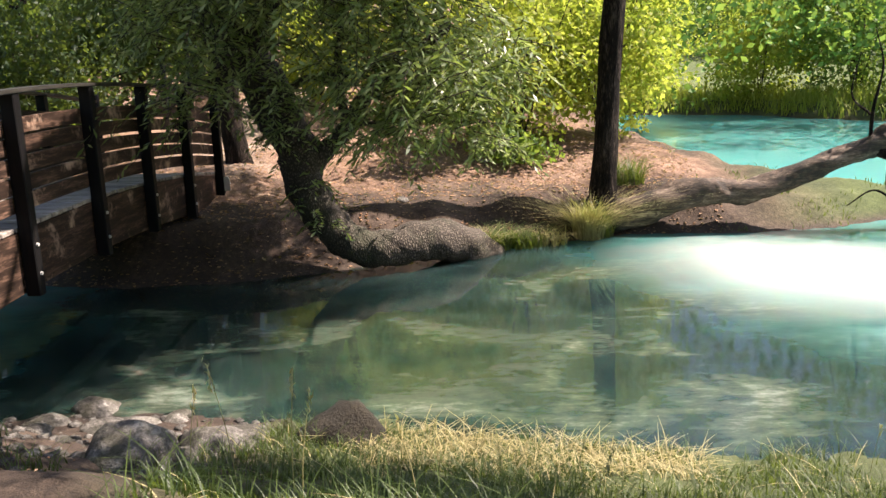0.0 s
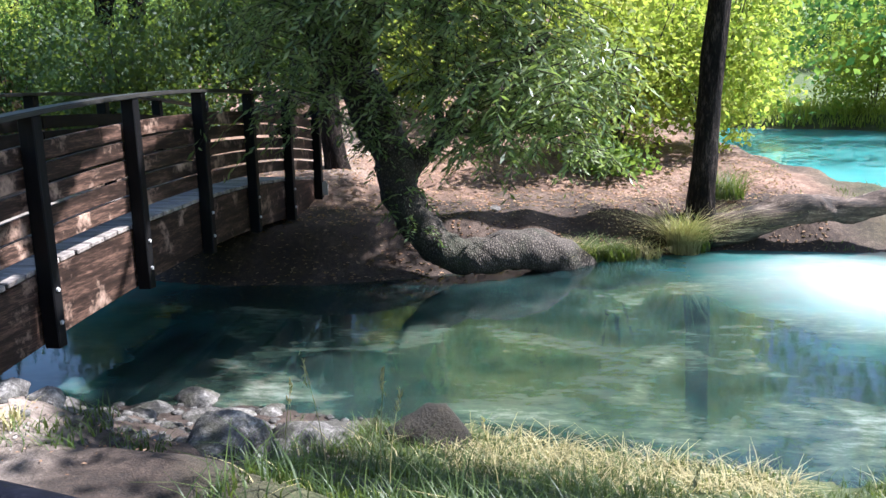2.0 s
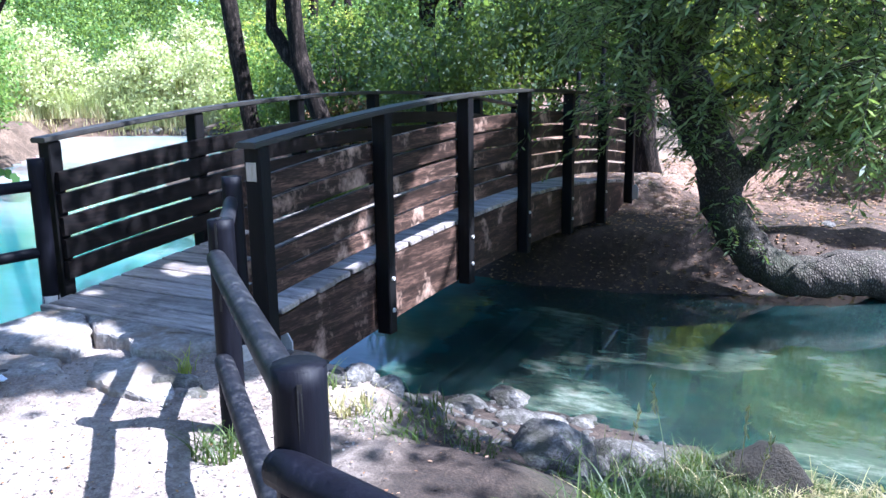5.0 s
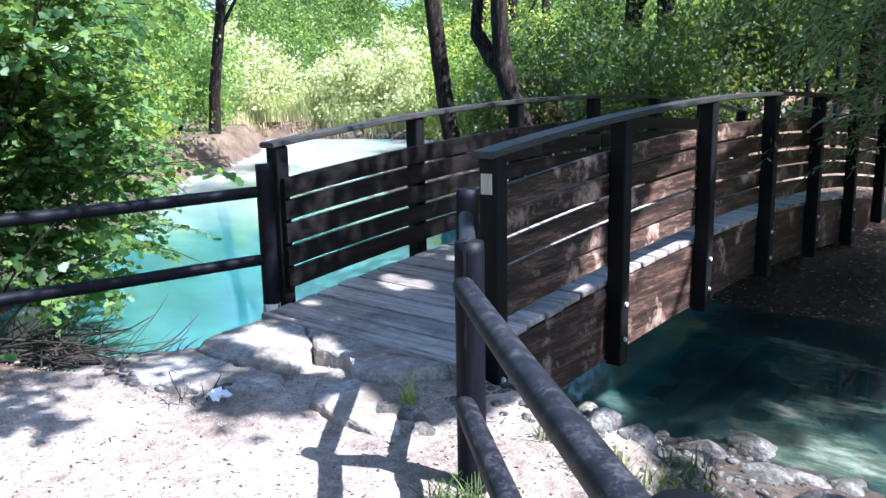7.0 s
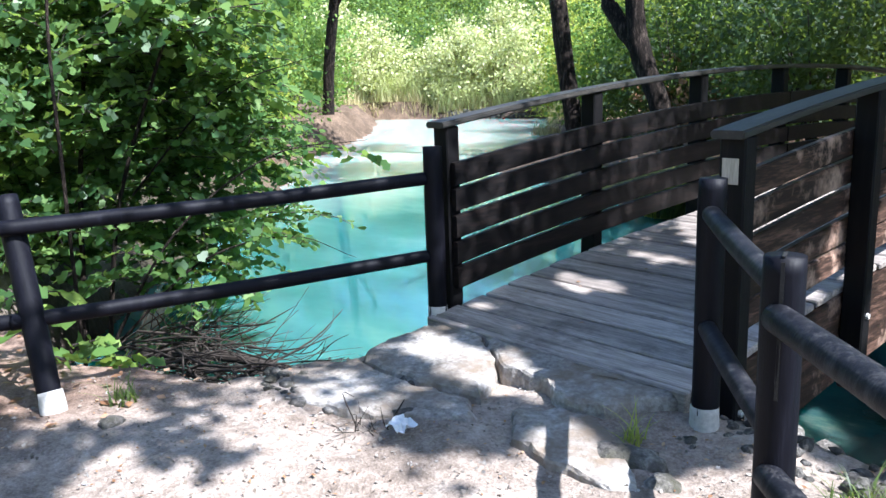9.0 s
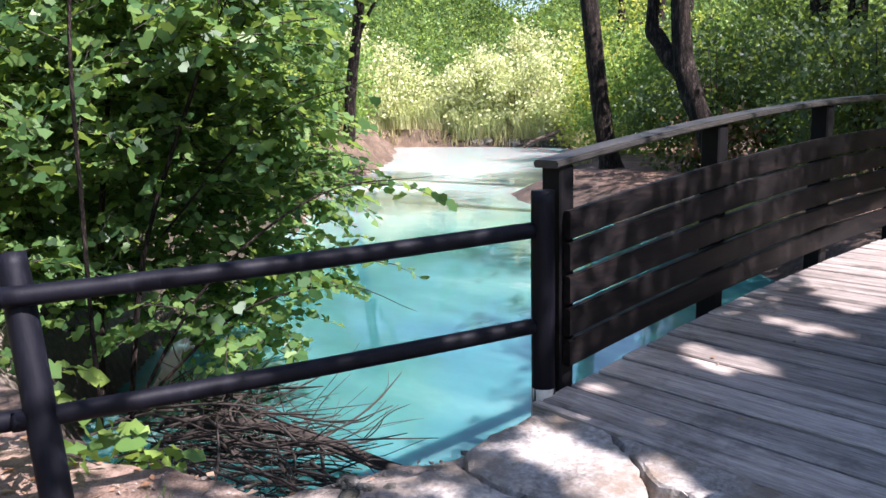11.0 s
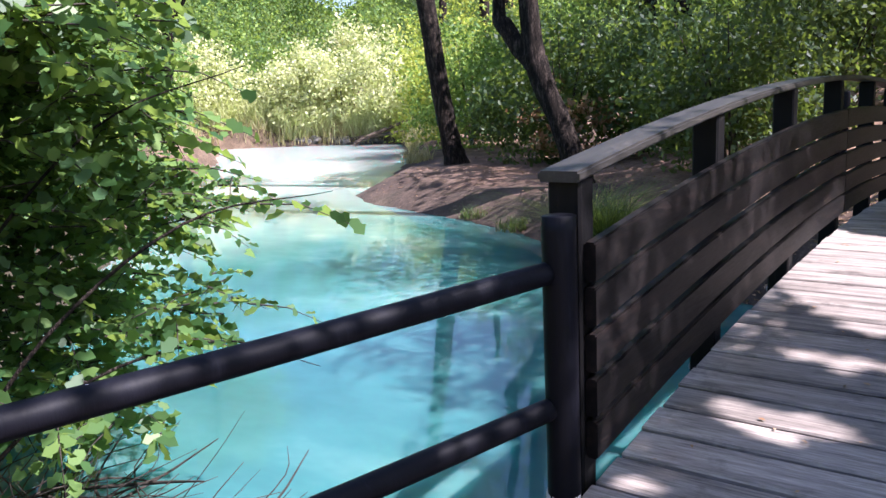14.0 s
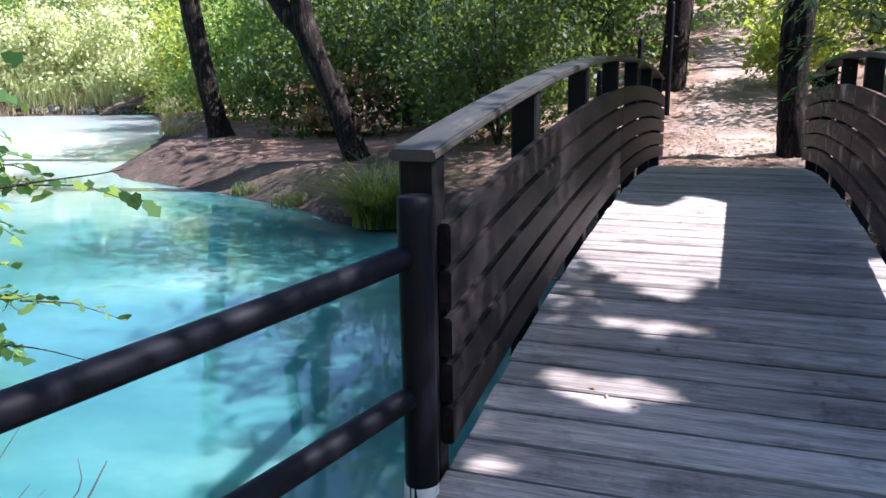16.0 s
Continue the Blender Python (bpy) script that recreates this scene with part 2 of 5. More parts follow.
DECKWOOD = surface("weathered deck timber", [(0.34, (0.08, 0.066, 0.057)), (0.5, (0.285, 0.241, 0.21)), (0.66, (0.53, 0.46, 0.405))], 2.2, (0.55, 0.85), 0.7, 0.005, (0.5, 7, 7), fine=7, dirt=((0.05, 0.038, 0.03), 3.0, 0.54, 0.78), spread=0.5)
CAPWOOD = surface("worn handrail timber", [(0.3, (0.011, 0.010, 0.009)), (0.55, (0.031, 0.028, 0.024)), (0.75, (0.10, 0.085, 0.068))], 3.0, (0.4, 0.7), 0.5, 0.004, (6, 0.6, 6), fine=6)
POLE = surface("blue-black stained pole", [(0.3, (0.002, 0.002, 0.004)), (0.55, (0.005, 0.005, 0.009)), (0.78, (0.02, 0.02, 0.03))], 2.5, (0.42, 0.7), 0.5, 0.004, (7, 7, 0.6), fine=6, spread=0.3)
WORNPOLE = surface("worn grey pole", [(0.3, (0.004, 0.0045, 0.006)), (0.5, (0.013, 0.0135, 0.018)), (0.7, (0.075, 0.072, 0.074))], 2.5, (0.35, 0.65), 0.5, 0.004, (7, 7, 0.6), fine=6)
CONCRETE = surface("broken concrete", [(0.36, (0.09, 0.078, 0.066)), (0.5, (0.30, 0.272, 0.243)), (0.64, (0.53, 0.495, 0.455))], 2.4, (0.8, 0.95), 0.9, 0.025, world_space=True, fine=13, dirt=((0.19, 0.145, 0.105), 2.6, 0.43, 0.62))
ROCK = surface("limestone", [(0.36, (0.028, 0.025, 0.021)), (0.5, (0.125, 0.112, 0.10)), (0.66, (0.40, 0.37, 0.335))], 6.0, (0.75, 0.95), 1.0, 0.06, fine=6, dirt=((0.05, 0.047, 0.028), 4.0, 0.46, 0.66), spread=0.6)
BARK = bark_material()
BARKDARK = surface("dark bark", [(0.38, (0.003, 0.0025, 0.002)), (0.52, (0.016, 0.0115, 0.009)), (0.66, (0.085, 0.064, 0.052))], 6.0, (0.85, 1.0), 1.0, 0.06, (2.5, 2.5, 0.5), world_space=True, fine=4)
DEADWOOD = surface("peeling dead trunk", [(0.38, (0.018, 0.012, 0.009)), (0.52, (0.10, 0.066, 0.046)), (0.66, (0.34, 0.255, 0.195))], 3.0, (0.7, 0.95), 0.9, 0.03, (0.6, 3, 3), world_space=True, fine=5, dirt=((0.03, 0.022, 0.016), 1.6, 0.5, 0.62))
TWIG = surface("bare twig", [(0.3, (0.009, 0.0065, 0.005)), (0.7, (0.05, 0.037, 0.028))], 6.0, (0.8, 0.95), 0.3, 0.004)
DRYTWIG = surface("bleached twig", [(0.3, (0.16, 0.12, 0.08)), (0.7, (0.48, 0.40, 0.31))], 6.0, (0.8, 0.95), 0.3, 0.004)
WILLOWLEAF = leafy("willow leaf", [(0.15, (0.052, 0.092, 0.032)), (0.5, (0.175, 0.245, 0.095)), (0.85, (0.46, 0.51, 0.25))], 0.48, 0.35)
BUSHLEAF = leafy("broad leaf", [(0.15, (0.024, 0.062, 0.023)), (0.5, (0.075, 0.165, 0.055)), (0.85, (0.24, 0.37, 0.105))], 0.58, 0.4)
WOODLEAF = leafy("wood leaf", [(0.15, (0.04, 0.095, 0.022)), (0.5, (0.125, 0.24, 0.05)), (0.85, (0.31, 0.42, 0.085))], 0.48, 0.6)
# Darker copy of the wood leaf: shade behind the bridge put into the colour.
SHADELEAF = leafy("wood leaf darkened for shade", [(0.15, (0.010, 0.030, 0.009)), (0.5, (0.026, 0.060, 0.018)), (0.85, (0.068, 0.115, 0.03))], 0.4, 0.55)
# Brighter leaf copy: sun on the background shrubs put into the colour.
SUNLEAF = leafy("leaf coloured yellow-green for sun", [(0.15, (0.14, 0.20, 0.025)), (0.5, (0.36, 0.40, 0.05)), (0.85, (0.62, 0.60, 0.12))], 0.58, 0.6)
# Glare of full sun at the pool's far end put into a pale colour.
REED = leafy("reed coloured pale for sun", [(0.15, (0.40, 0.43, 0.16)), (0.5, (0.60, 0.61, 0.30)), (0.85, (0.78, 0.77, 0.48))], 0.45, 0.55)
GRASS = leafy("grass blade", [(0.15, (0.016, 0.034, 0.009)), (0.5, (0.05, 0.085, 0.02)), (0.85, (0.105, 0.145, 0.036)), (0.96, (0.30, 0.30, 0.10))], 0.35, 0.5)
# Brighter copy of the grass blade, with sunlight put into its colour.
MEADOW = leafy("grass blade coloured bright for sun", [(0.15, (0.20, 0.26, 0.04)), (0.5, (0.38, 0.42, 0.07)), (0.85, (0.58, 0.56, 0.14))], 0.45, 0.5)
STRAW = leafy("dry grass blade", [(0.15, (0.20, 0.16, 0.07)), (0.5, (0.42, 0.35, 0.17)), (0.85, (0.60, 0.52, 0.28))], 0.3, 0.6)
REDLEAF = leafy("dead brown leaf", [(0.15, (0.14, 0.06, 0.03)), (0.5, (0.34, 0.17, 0.09)), (0.85, (0.55, 0.36, 0.24))], 0.25, 0.7)
STEEL = surface("galvanised steel", [(0.3, (0.35, 0.34, 0.32)), (0.7, (0.6, 0.58, 0.55))], 8.0, (0.35, 0.6), 0.1, 0.002)
PALE = surface("bare pale wood", [(0.3, (0.30, 0.25, 0.19)), (0.7, (0.62, 0.55, 0.45))], 4.0, (0.7, 0.9), 0.3, 0.004, (5, 5, 0.6))
SLEEVE = surface("pale concrete sleeve", [(0.3, (0.34, 0.32, 0.29)), (0.7, (0.66, 0.63, 0.58))], 5.0, (0.8, 0.95), 0.5, 0.006)
PAPER = surface("crumpled white paper", [(0.3, (0.6, 0.62, 0.64)), (0.7, (0.85, 0.86, 0.88))], 9.0, (0.6, 0.8), 0.5, 0.01)

for m in (DARKWOOD, POSTWOOD, POLE, REDWOOD, WORNPOLE, BARKDARK):
    m.node_tree.nodes["Principled BSDF"].inputs["Specular IOR Level"].default_value = 0.16


# ---- mesh helpers ----
def part(name, bm, mat, parent=None, label="", smooth=False):
    """Links a bmesh as one mesh object, under a thing or a part where one is given."""
    me = bpy.data.meshes.new(name)
    bm.to_mesh(me)
    bm.free()
    me.materials.append(mat)
    if smooth:
        me.shade_smooth()
    ob = new(name, me)
    if parent:
        ob.parent = parent
    if label:
        ob["label"] = label
    return ob


def empty(name, at=(0, 0, 0)):
    ob = new(name)
    ob.empty_display_size = 0.2
    ob.location = at
    return ob


def array_mesh(name, verts, faces, mat, smooth=False):
    """A mesh from numpy arrays of corners and of triangles or quads."""
    me = bpy.data.meshes.new(name)
    k = faces.shape[1]
    me.vertices.add(len(verts))
    me.vertices.foreach_set("co", np.asarray(verts, dtype=np.float32).ravel())
    me.loops.add(faces.size)
    me.loops.foreach_set("vertex_index", faces.astype(np.int32).ravel())
    me.polygons.add(len(faces))
    me.polygons.foreach_set("loop_start", np.arange(0, faces.size, k, dtype=np.int32))
    me.polygons.foreach_set("loop_total", np.full(len(faces), k, dtype=np.int32))
    me.update(calc_edges=True)
    me.materials.append(mat)
    if smooth:
        me.shade_smooth()
    return me


def box_bm(size, at=(0, 0, 0), bevel=0.006):
    bm = bmesh.new()
    bmesh.ops.create_cube(bm, size=1.0, matrix=Matrix.Translation(at) @ Matrix.Diagonal((*size, 1)))
    if bevel:
        bmesh.ops.bevel(bm, geom=list(bm.edges), offset=bevel, segments=1, affect="EDGES")
    return bm


def smooth_path(points, steps=6):
    """Catmull-Rom through points (x, y, z, radius)."""
    p = np.array([points[0], *points, points[-1]], dtype=float)
    p[0], p[-1] = 2 * p[1] - p[2], 2 * p[-2] - p[-3]
    out = []
    for i in range(1, len(p) - 2):
        for u in np.linspace(0, 1, steps, endpoint=False):
            out.append(0.5 * (2 * p[i] + (p[i + 1] - p[i - 1]) * u + (2 * p[i - 1] - 5 * p[i] + 4 * p[i + 1] - p[i + 2]) * u * u + (3 * p[i] - p[i - 1] - 3 * p[i + 1] + p[i + 2]) * u ** 3))
    out.append(p[-2])
    return np.array(out)


def tube_arrays(points, sides=8, rough=0.0, steps=6, cap=True):
    """A tapered, knobbly tube along a path: corners and quads."""
    path = smooth_path(points, steps) if steps > 1 else np.array(points, dtype=float)
    c, r = path[:, :3], np.maximum(path[:, 3], 0.0006)
    d = np.gradient(c, axis=0)
    d /= np.linalg.norm(d, axis=1)[:, None] + 1e-9
    ref = np.array([0.31, 0.17, 0.93]) if abs(d[:, 2]).mean() < 0.8 else np.array([0.94, 0.3, 0.1])
    u = np.cross(d, ref)
    u /= np.linalg.norm(u, axis=1)[:, None] + 1e-9
    w = np.cross(d, u)
    a = np.linspace(0, 2 * math.pi, sides, endpoint=False)
    rr = r[:, None] * np.ones(sides)[None]
    if rough:
        rr *= 1 + rough * (np.random.rand(*rr.shape) - 0.5) + rough * 0.8 * np.sin(3 * a)[None] * np.sin(np.arange(len(c)) * 0.7)[:, None]
    v = c[:, None] + rr[..., None] * (np.cos(a)[None, :, None] * u[:, None] + np.sin(a)[None, :, None] * w[:, None])
    n, k = len(c), sides
    i, j = np.meshgrid(np.arange(n - 1), np.arange(k), indexing="ij")
    f = np.stack([i * k + j, i * k + (j + 1) % k, (i + 1) * k + (j + 1) % k, (i + 1) * k + j], -1).reshape(-1, 4)
    v = v.reshape(-1, 3)
    if cap:
        v = np.concatenate([v, c[:1] - d[:1] * r[0] * 0.25, c[-1:] + d[-1:] * r[-1] * 0.25])
        j = np.arange(k)
        tri = np.concatenate([np.stack([(j + 1) % k, j, np.full(k, n * k)], -1), np.stack([(n - 1) * k + j, (n - 1) * k + (j + 1) % k, np.full(k, n * k + 1)], -1)])
    else:
        tri = np.zeros((0, 3), dtype=int)
    return v, f, tri


def joined(name, pieces, mat, smooth=True):
    """One mesh of several tubes (corners, quads, triangles)."""
    vs, fs, off = [], [], 0
    for v, q, t in pieces:
        fs.append(np.concatenate([q[:, [0, 1, 2]], q[:, [0, 2, 3]], t]) + off)
        vs.append(v)
        off += len(v)
    return array_mesh(name, np.concatenate(vs), np.concatenate(fs), mat, smooth)


def tube(name, points, mat, parent=None, sides=8, rough=0.0, steps=6, label=""):
    ob = new(name, joined(name, [tube_arrays(points, sides, rough, steps)], mat))
    if parent:
        ob.parent = parent
    if label:
        ob["label"] = label
    return ob


KITE = np.array([(-0.5, 0, 0), (0, -0.5, 0.06), (0.5, 0, 0), (0, 0.5, 0.06)])
LOBED = np.array([(-0.5, 0, 0), (-0.25, -0.34, 0.05), (0.02, -0.30, 0.0), (0.20, -0.46, 0.07), (0.5, 0, -0.04), (0.20, 0.46, 0.07), (0.02, 0.30, 0.0), (-0.25, 0.34, 0.05)])


def leaves(name, centres, length, width, mat, direction=None, shape=KITE, flat=0.0):
    """Many small leaves in one mesh; direction: the way each one points (random where none is given); flat: how far they lie level."""
    n = len(centres)
    d = np.random.normal(size=(n, 3)) if direction is None else direction + np.random.normal(size=(n, 3)) * 0.35
    d[:, 2] *= 1 - flat
    d /= np.linalg.norm(d, axis=1)[:, None] + 1e-9
    up = np.random.normal(size=(n, 3)) * (1 - flat * 0.7) + np.array([0, 0, 1.0]) * (0.5 + 2 * flat)
    s = np.cross(up, d)
    s /= np.linalg.norm(s, axis=1)[:, None] + 1e-9
    h = np.cross(d, s)
    size = np.random.uniform(0.6, 1.3, n)
    a, b = (length * size)[:, None, None], (width * size)[:, None, None]
    v = centres[:, None] + shape[None, :, :1] * a * d[:, None] + shape[None, :, 1:2] * b * s[:, None] + shape[None, :, 2:] * b * 2 * h[:, None]
    k = len(shape)
    f = np.arange(n * k).reshape(n, k)
    return array_mesh(name, v.reshape(-1, 3), f, mat)


def cloud(blobs, n, clump=0.28, per=14):
    """Leaf places: clumps of leaves scattered through ellipsoids (x, y, z, rx, ry, rz), thicker towards their outsides."""
    blobs = np.array(blobs, dtype=float)
    vol = blobs[:, 3] * blobs[:, 4] * blobs[:, 5]
    pick = np.random.choice(len(blobs), max(1, n // per), p=vol / vol.sum())
    d = np.random.normal(size=(len(pick), 3))
    d /= np.linalg.norm(d, axis=1)[:, None]
    r = np.random.rand(len(pick)) ** 0.42 * np.random.uniform(0.8, 1.12, len(pick))
    c = blobs[pick, :3] + d * r[:, None] * blobs[pick, 3:]
    return np.repeat(c, per, axis=0) + np.random.normal(size=(len(c) * per, 3)) * clump * np.array([1, 1, 0.7])


# Places meant to be in sun (x, y, z, rx, ry); crowns are cut open towards them.
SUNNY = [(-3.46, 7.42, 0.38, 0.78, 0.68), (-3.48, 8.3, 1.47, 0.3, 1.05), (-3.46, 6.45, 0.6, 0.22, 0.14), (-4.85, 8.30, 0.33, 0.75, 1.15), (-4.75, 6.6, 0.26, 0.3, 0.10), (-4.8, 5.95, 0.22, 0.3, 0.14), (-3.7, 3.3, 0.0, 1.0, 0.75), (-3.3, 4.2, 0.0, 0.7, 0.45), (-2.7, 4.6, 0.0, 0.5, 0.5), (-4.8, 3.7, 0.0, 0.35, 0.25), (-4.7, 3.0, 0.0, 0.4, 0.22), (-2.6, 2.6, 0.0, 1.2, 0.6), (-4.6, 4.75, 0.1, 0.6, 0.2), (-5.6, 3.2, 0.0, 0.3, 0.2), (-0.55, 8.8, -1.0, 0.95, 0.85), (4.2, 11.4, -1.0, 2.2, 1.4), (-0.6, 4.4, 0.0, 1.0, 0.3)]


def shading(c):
    """Which leaf places of a crown stay: gaps are cut where leaves would shade a SUNNY patch."""
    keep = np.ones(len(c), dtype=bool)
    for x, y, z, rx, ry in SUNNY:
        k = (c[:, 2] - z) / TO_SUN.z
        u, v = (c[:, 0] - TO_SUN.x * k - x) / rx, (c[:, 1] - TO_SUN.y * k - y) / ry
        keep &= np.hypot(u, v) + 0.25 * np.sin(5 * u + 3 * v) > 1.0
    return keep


def blades(name, roots, height, width, mat, lean=0.5, parts=3):
    """Curved grass blades, each a narrowing strip."""
    n = len(roots)
    a = np.random.rand(n) * 2 * math.pi
    out = np.stack([np.cos(a), np.sin(a), np.zeros(n)], 1)
    side = np.stack([-np.sin(a), np.cos(a), np.zeros(n)], 1)
    h = height * np.random.uniform(0.5, 1.25, n)
    l = lean * h * np.random.uniform(0.2, 1.4, n)
    rows = []
    for k in range(parts + 1):
        u = k / parts
        c = roots + out * (l * u * u)[:, None] + np.array([0, 0, 1.0]) * (h * (u - 0.28 * lean * u * u))[:, None]
        w = width * (1 - u) * 0.5 + 0.0006
        rows += [c - side * w, c + side * w]
    v = np.stack(rows, 1)
    k2 = 2 * (parts + 1)
    f = np.array([[2 * k, 2 * k + 1, 2 * k + 3, 2 * k + 2] for k in range(parts)])
    f = (f[None] + (np.arange(n) * k2)[:, None, None]).reshape(-1, 4)
    return array_mesh(name, v.reshape(-1, 3), f, mat)


# ---- the lie of the land ----
LEVEL = -1.0
SOUTH_SHORE = [(60, 6.4), (11.26, 6.46), (4.85, 6.40), (1.69, 6.48), (0.60, 6.70), (-0.31, 7.02), (-0.87, 7.31), (-1.40, 7.14), (-2.01, 7.28), (-2.93, 7.40), (-3.64, 7.16), (-4.66, 7.36), (-5.35, 6.56), (-5.46, 5.24), (-5.52, 4.60), (-5.78, 4.08), (-6.60, 3.78), (-7.99, 3.74), (-9.40, 4.15), (-11.06, 5.39), (-14.11, 7.71), (-18.14, 11.24), (-24.57, 15.85), (-27.95, 19.84), (-30.95, 22.8), (-37.0, 28.0), (-43.6, 32.7)]
NORTH_SHORE = [(-37.58, 35.63), (-32.29, 37.24), (-28.13, 32.60), (-23.33, 26.73), (-20.26, 22.10), (-18.51, 18.77), (-17.72, 17.87), (-15.65, 16.85), (-12.87, 15.81), (-11.37, 14.99), (-10.17, 14.07), (-9.16, 13.75), (-7.65, 12.62), (-6.13, 11.69), (-5.02, 11.27), (-4.12, 11.10), (-2.79, 11.20), (-1.54, 11.68), (-0.78, 12.21), (-0.01, 12.53), (0.65, 12.80), (1.41, 13.07), (2.63, 13.60), (4.46, 13.46), (5.85, 13.72), (6.93, 14.24), (10.73, 14.66), (17.88, 15.04), (55.17, 17.87)]
POOL_SHORE = [(4.09, 21.50), (4.85, 18.82), (5.72, 17.08), (7.82, 16.16), (11.54, 16.05), (17.71, 16.64), (55.01, 19.81), (53.85, 32.34), (17.34, 34.61), (15.44, 37.75), (14.39, 40.74), (8.84, 44.04), (5.81, 33.76), (4.41, 26.64)]


def shore_distance(x, y, poly):
    """Distance to a closed shoreline, above nought on land."""
    p = np.array(poly, dtype=float)
    q = np.roll(p, -1, axis=0)
    best, inside = np.full(x.shape, 1e9), np.zeros(x.shape, dtype=bool)
    for (ax, ay), (bx, by) in zip(p, q):
        ex, ey = bx - ax, by - ay
        u = np.clip(((x - ax) * ex + (y - ay) * ey) / (ex * ex + ey * ey), 0, 1)
        best = np.minimum(best, np.hypot(x - ax - u * ex, y - ay - u * ey))
        if ey:
            inside ^= ((ay > y) != (by > y)) & (x < ax + (y - ay) * ex / ey)
    return np.where(inside, -best, best)


def ease(a, b, v):
    u = np.clip((v - a) / (b - a), 0, 1)
    return u * u * (3 - 2 * u)


def ripple(x, y, s):
    return np.sin(x * 1.7 * s + 1.3 * np.sin(y * 0.9 * s)) * np.sin(y * 1.5 * s + 0.8 * np.sin(x * 1.3 * s + 2))


def lie(x, y):
    """Height of the ground, and whether a place is south of the water, and its distance from the water."""
    x, y = np.asarray(x, dtype=float), np.asarray(y, dtype=float)
    d = np.minimum(shore_distance(x, y, SOUTH_SHORE + NORTH_SHORE), shore_distance(x, y, POOL_SHORE))
    d = d + 0.12 * ripple(x, y, 2.1) * ease(0.0, 0.8, np.abs(d))
    south = y < np.where(x > -6, 9.0, 9.0 + 0.75 * (-6 - x))
    base_s = 0.0 + 0.05 * ease(-3.2, -5, x) * ease(4.2, 5.2, y)
    base_n = -0.22 + np.clip((y - 15.0) * 0.15, 0, 4.5) * ease(9, 3, x) * ease(-13, -7.5, x) + 0.32 * ease(13.2, 14.2, y) * ease(-6.2, -5.4, x) * ease(-2.4, -3.4, x) * ease(17.5, 15.5, y) - 0.12 * ease(-7, -9, x) - 0.35 * ease(3.4, 5.5, x) * ease(17, 15, y) + np.clip((y - 44) * 0.1, 0, 5)
    wide_s = 0.4 + 1.8 * ease(-5.0, -4.0, x) + 0.6 * ease(-3.2, -1.6, x)
    up_s = np.clip(d / wide_s, 0, 1)
    up_n = ease(0, 1.0, d / 0.9) * 0.8 + 0.2 * ease(0, 1.0, d / 3.5)
    land = np.where(south, LEVEL + (base_s - LEVEL) * up_s ** (1.0 + 0.6 * ease(-4.6, -3.0, x)), LEVEL + (base_n - LEVEL) * up_n)
    bed = LEVEL - np.minimum(0.55, -d * 0.35)
    h = np.where(d > 0, land, bed)
    ledge = ease(-5.55, -5.2, x) * ease(5.40, 5.12, y) * ease(-2.2, -2.9, x) * south
    h = h + (np.maximum(h, 0.015) - h) * ledge
    return h + 0.025 * ripple(x, y, 3.3) * ease(0, 0.6, d) + 0.012 * ripple(x + 3, y, 9.0), south, d


def ground_at(x, y):
    return float(lie(np.array([x]), np.array([y]))[0][0])


def build_ground():
    xs = np.concatenate([[-900, -300, -120, -80], np.arange(-60, -12, 1.0), np.arange(-12, 9, 0.1), np.arange(9, 60, 1.2), [80, 150, 400, 900]])
    ys = np.concatenate([[-900, -300, -100, -50], np.arange(-30, -3, 1.5), np.arange(-3, 17, 0.1), np.arange(17, 60, 1.0), [80, 150, 400, 900]])
    gx, gy = np.meshgrid(xs, ys, indexing="ij")
    h, south, d = lie(gx, gy)
    n, k = len(xs), len(ys)
    i, j = np.meshgrid(np.arange(n - 1), np.arange(k - 1), indexing="ij")
    f = np.stack([i * k + j, (i + 1) * k + j, (i + 1) * k + j + 1, i * k + j + 1], -1).reshape(-1, 4)
    me = array_mesh("ground", np.stack([gx, gy, h], -1).reshape(-1, 3), f, GROUND, True)
    wave = 0.25 * ripple(gx, gy, 1.1)
    trodden = ease(-1.7, -2.5, gx + 0.55 * (gy - 4.6) * (gy > 4.6) + wave * 0.8) * ease(5.9, 5.2, gy) * ease(0.02, 0.5, d + wave * 0.2)
    trodden = np.maximum(trodden, ease(3.2, 2.2, gy + wave)) * south
    # Dark soil low on the far bank, widened under bridge and willow as painted shade.
    litter = np.where(south, 0.75 * ease(-5.2, -6.0, gx) * (ease(-8.2, -7.2, gx) + 0.6 * ease(-17, -20, gx)), (0.08 + 0.92 * ease(0.5, 3.0, d + 2.2 * wave + 0.5 * ripple(gx, gy, 3.7) - 0.8 * ease(1.0, -0.4, gx) * ease(-6.5, -5.5, gx))) * ease(8, 4, gx) * ease(0.0, 0.25, d))
    hill_path = ease(1.5, 0.6, np.abs(gx + 4.3) + wave) * ease(13.6, 15, gy) * ~south
    litter, trodden = litter * (1 - 0.6 * hill_path), trodden + hill_path
    moss = np.where(south, np.maximum(0.7 * ease(-1.4, -0.6, gx + wave) * ease(3.0, 4.0, gy), 0.12 * ease(-9, -12, gx)), ease(4.0, 7.5, gx) * ease(0.0, 0.4, d))
    zone = me.color_attributes.new("zone", "FLOAT_COLOR", "POINT")
    rgba = np.stack([trodden, litter, moss, np.ones_like(moss)], -1).astype(np.float32)
    zone.data.foreach_set("color", rgba.ravel())
    return tagged(new("ground", me), "pale gravel path, brown leaf litter and mossy stream banks", "ground", kind="structure")


build_ground()

bm = bmesh.new()
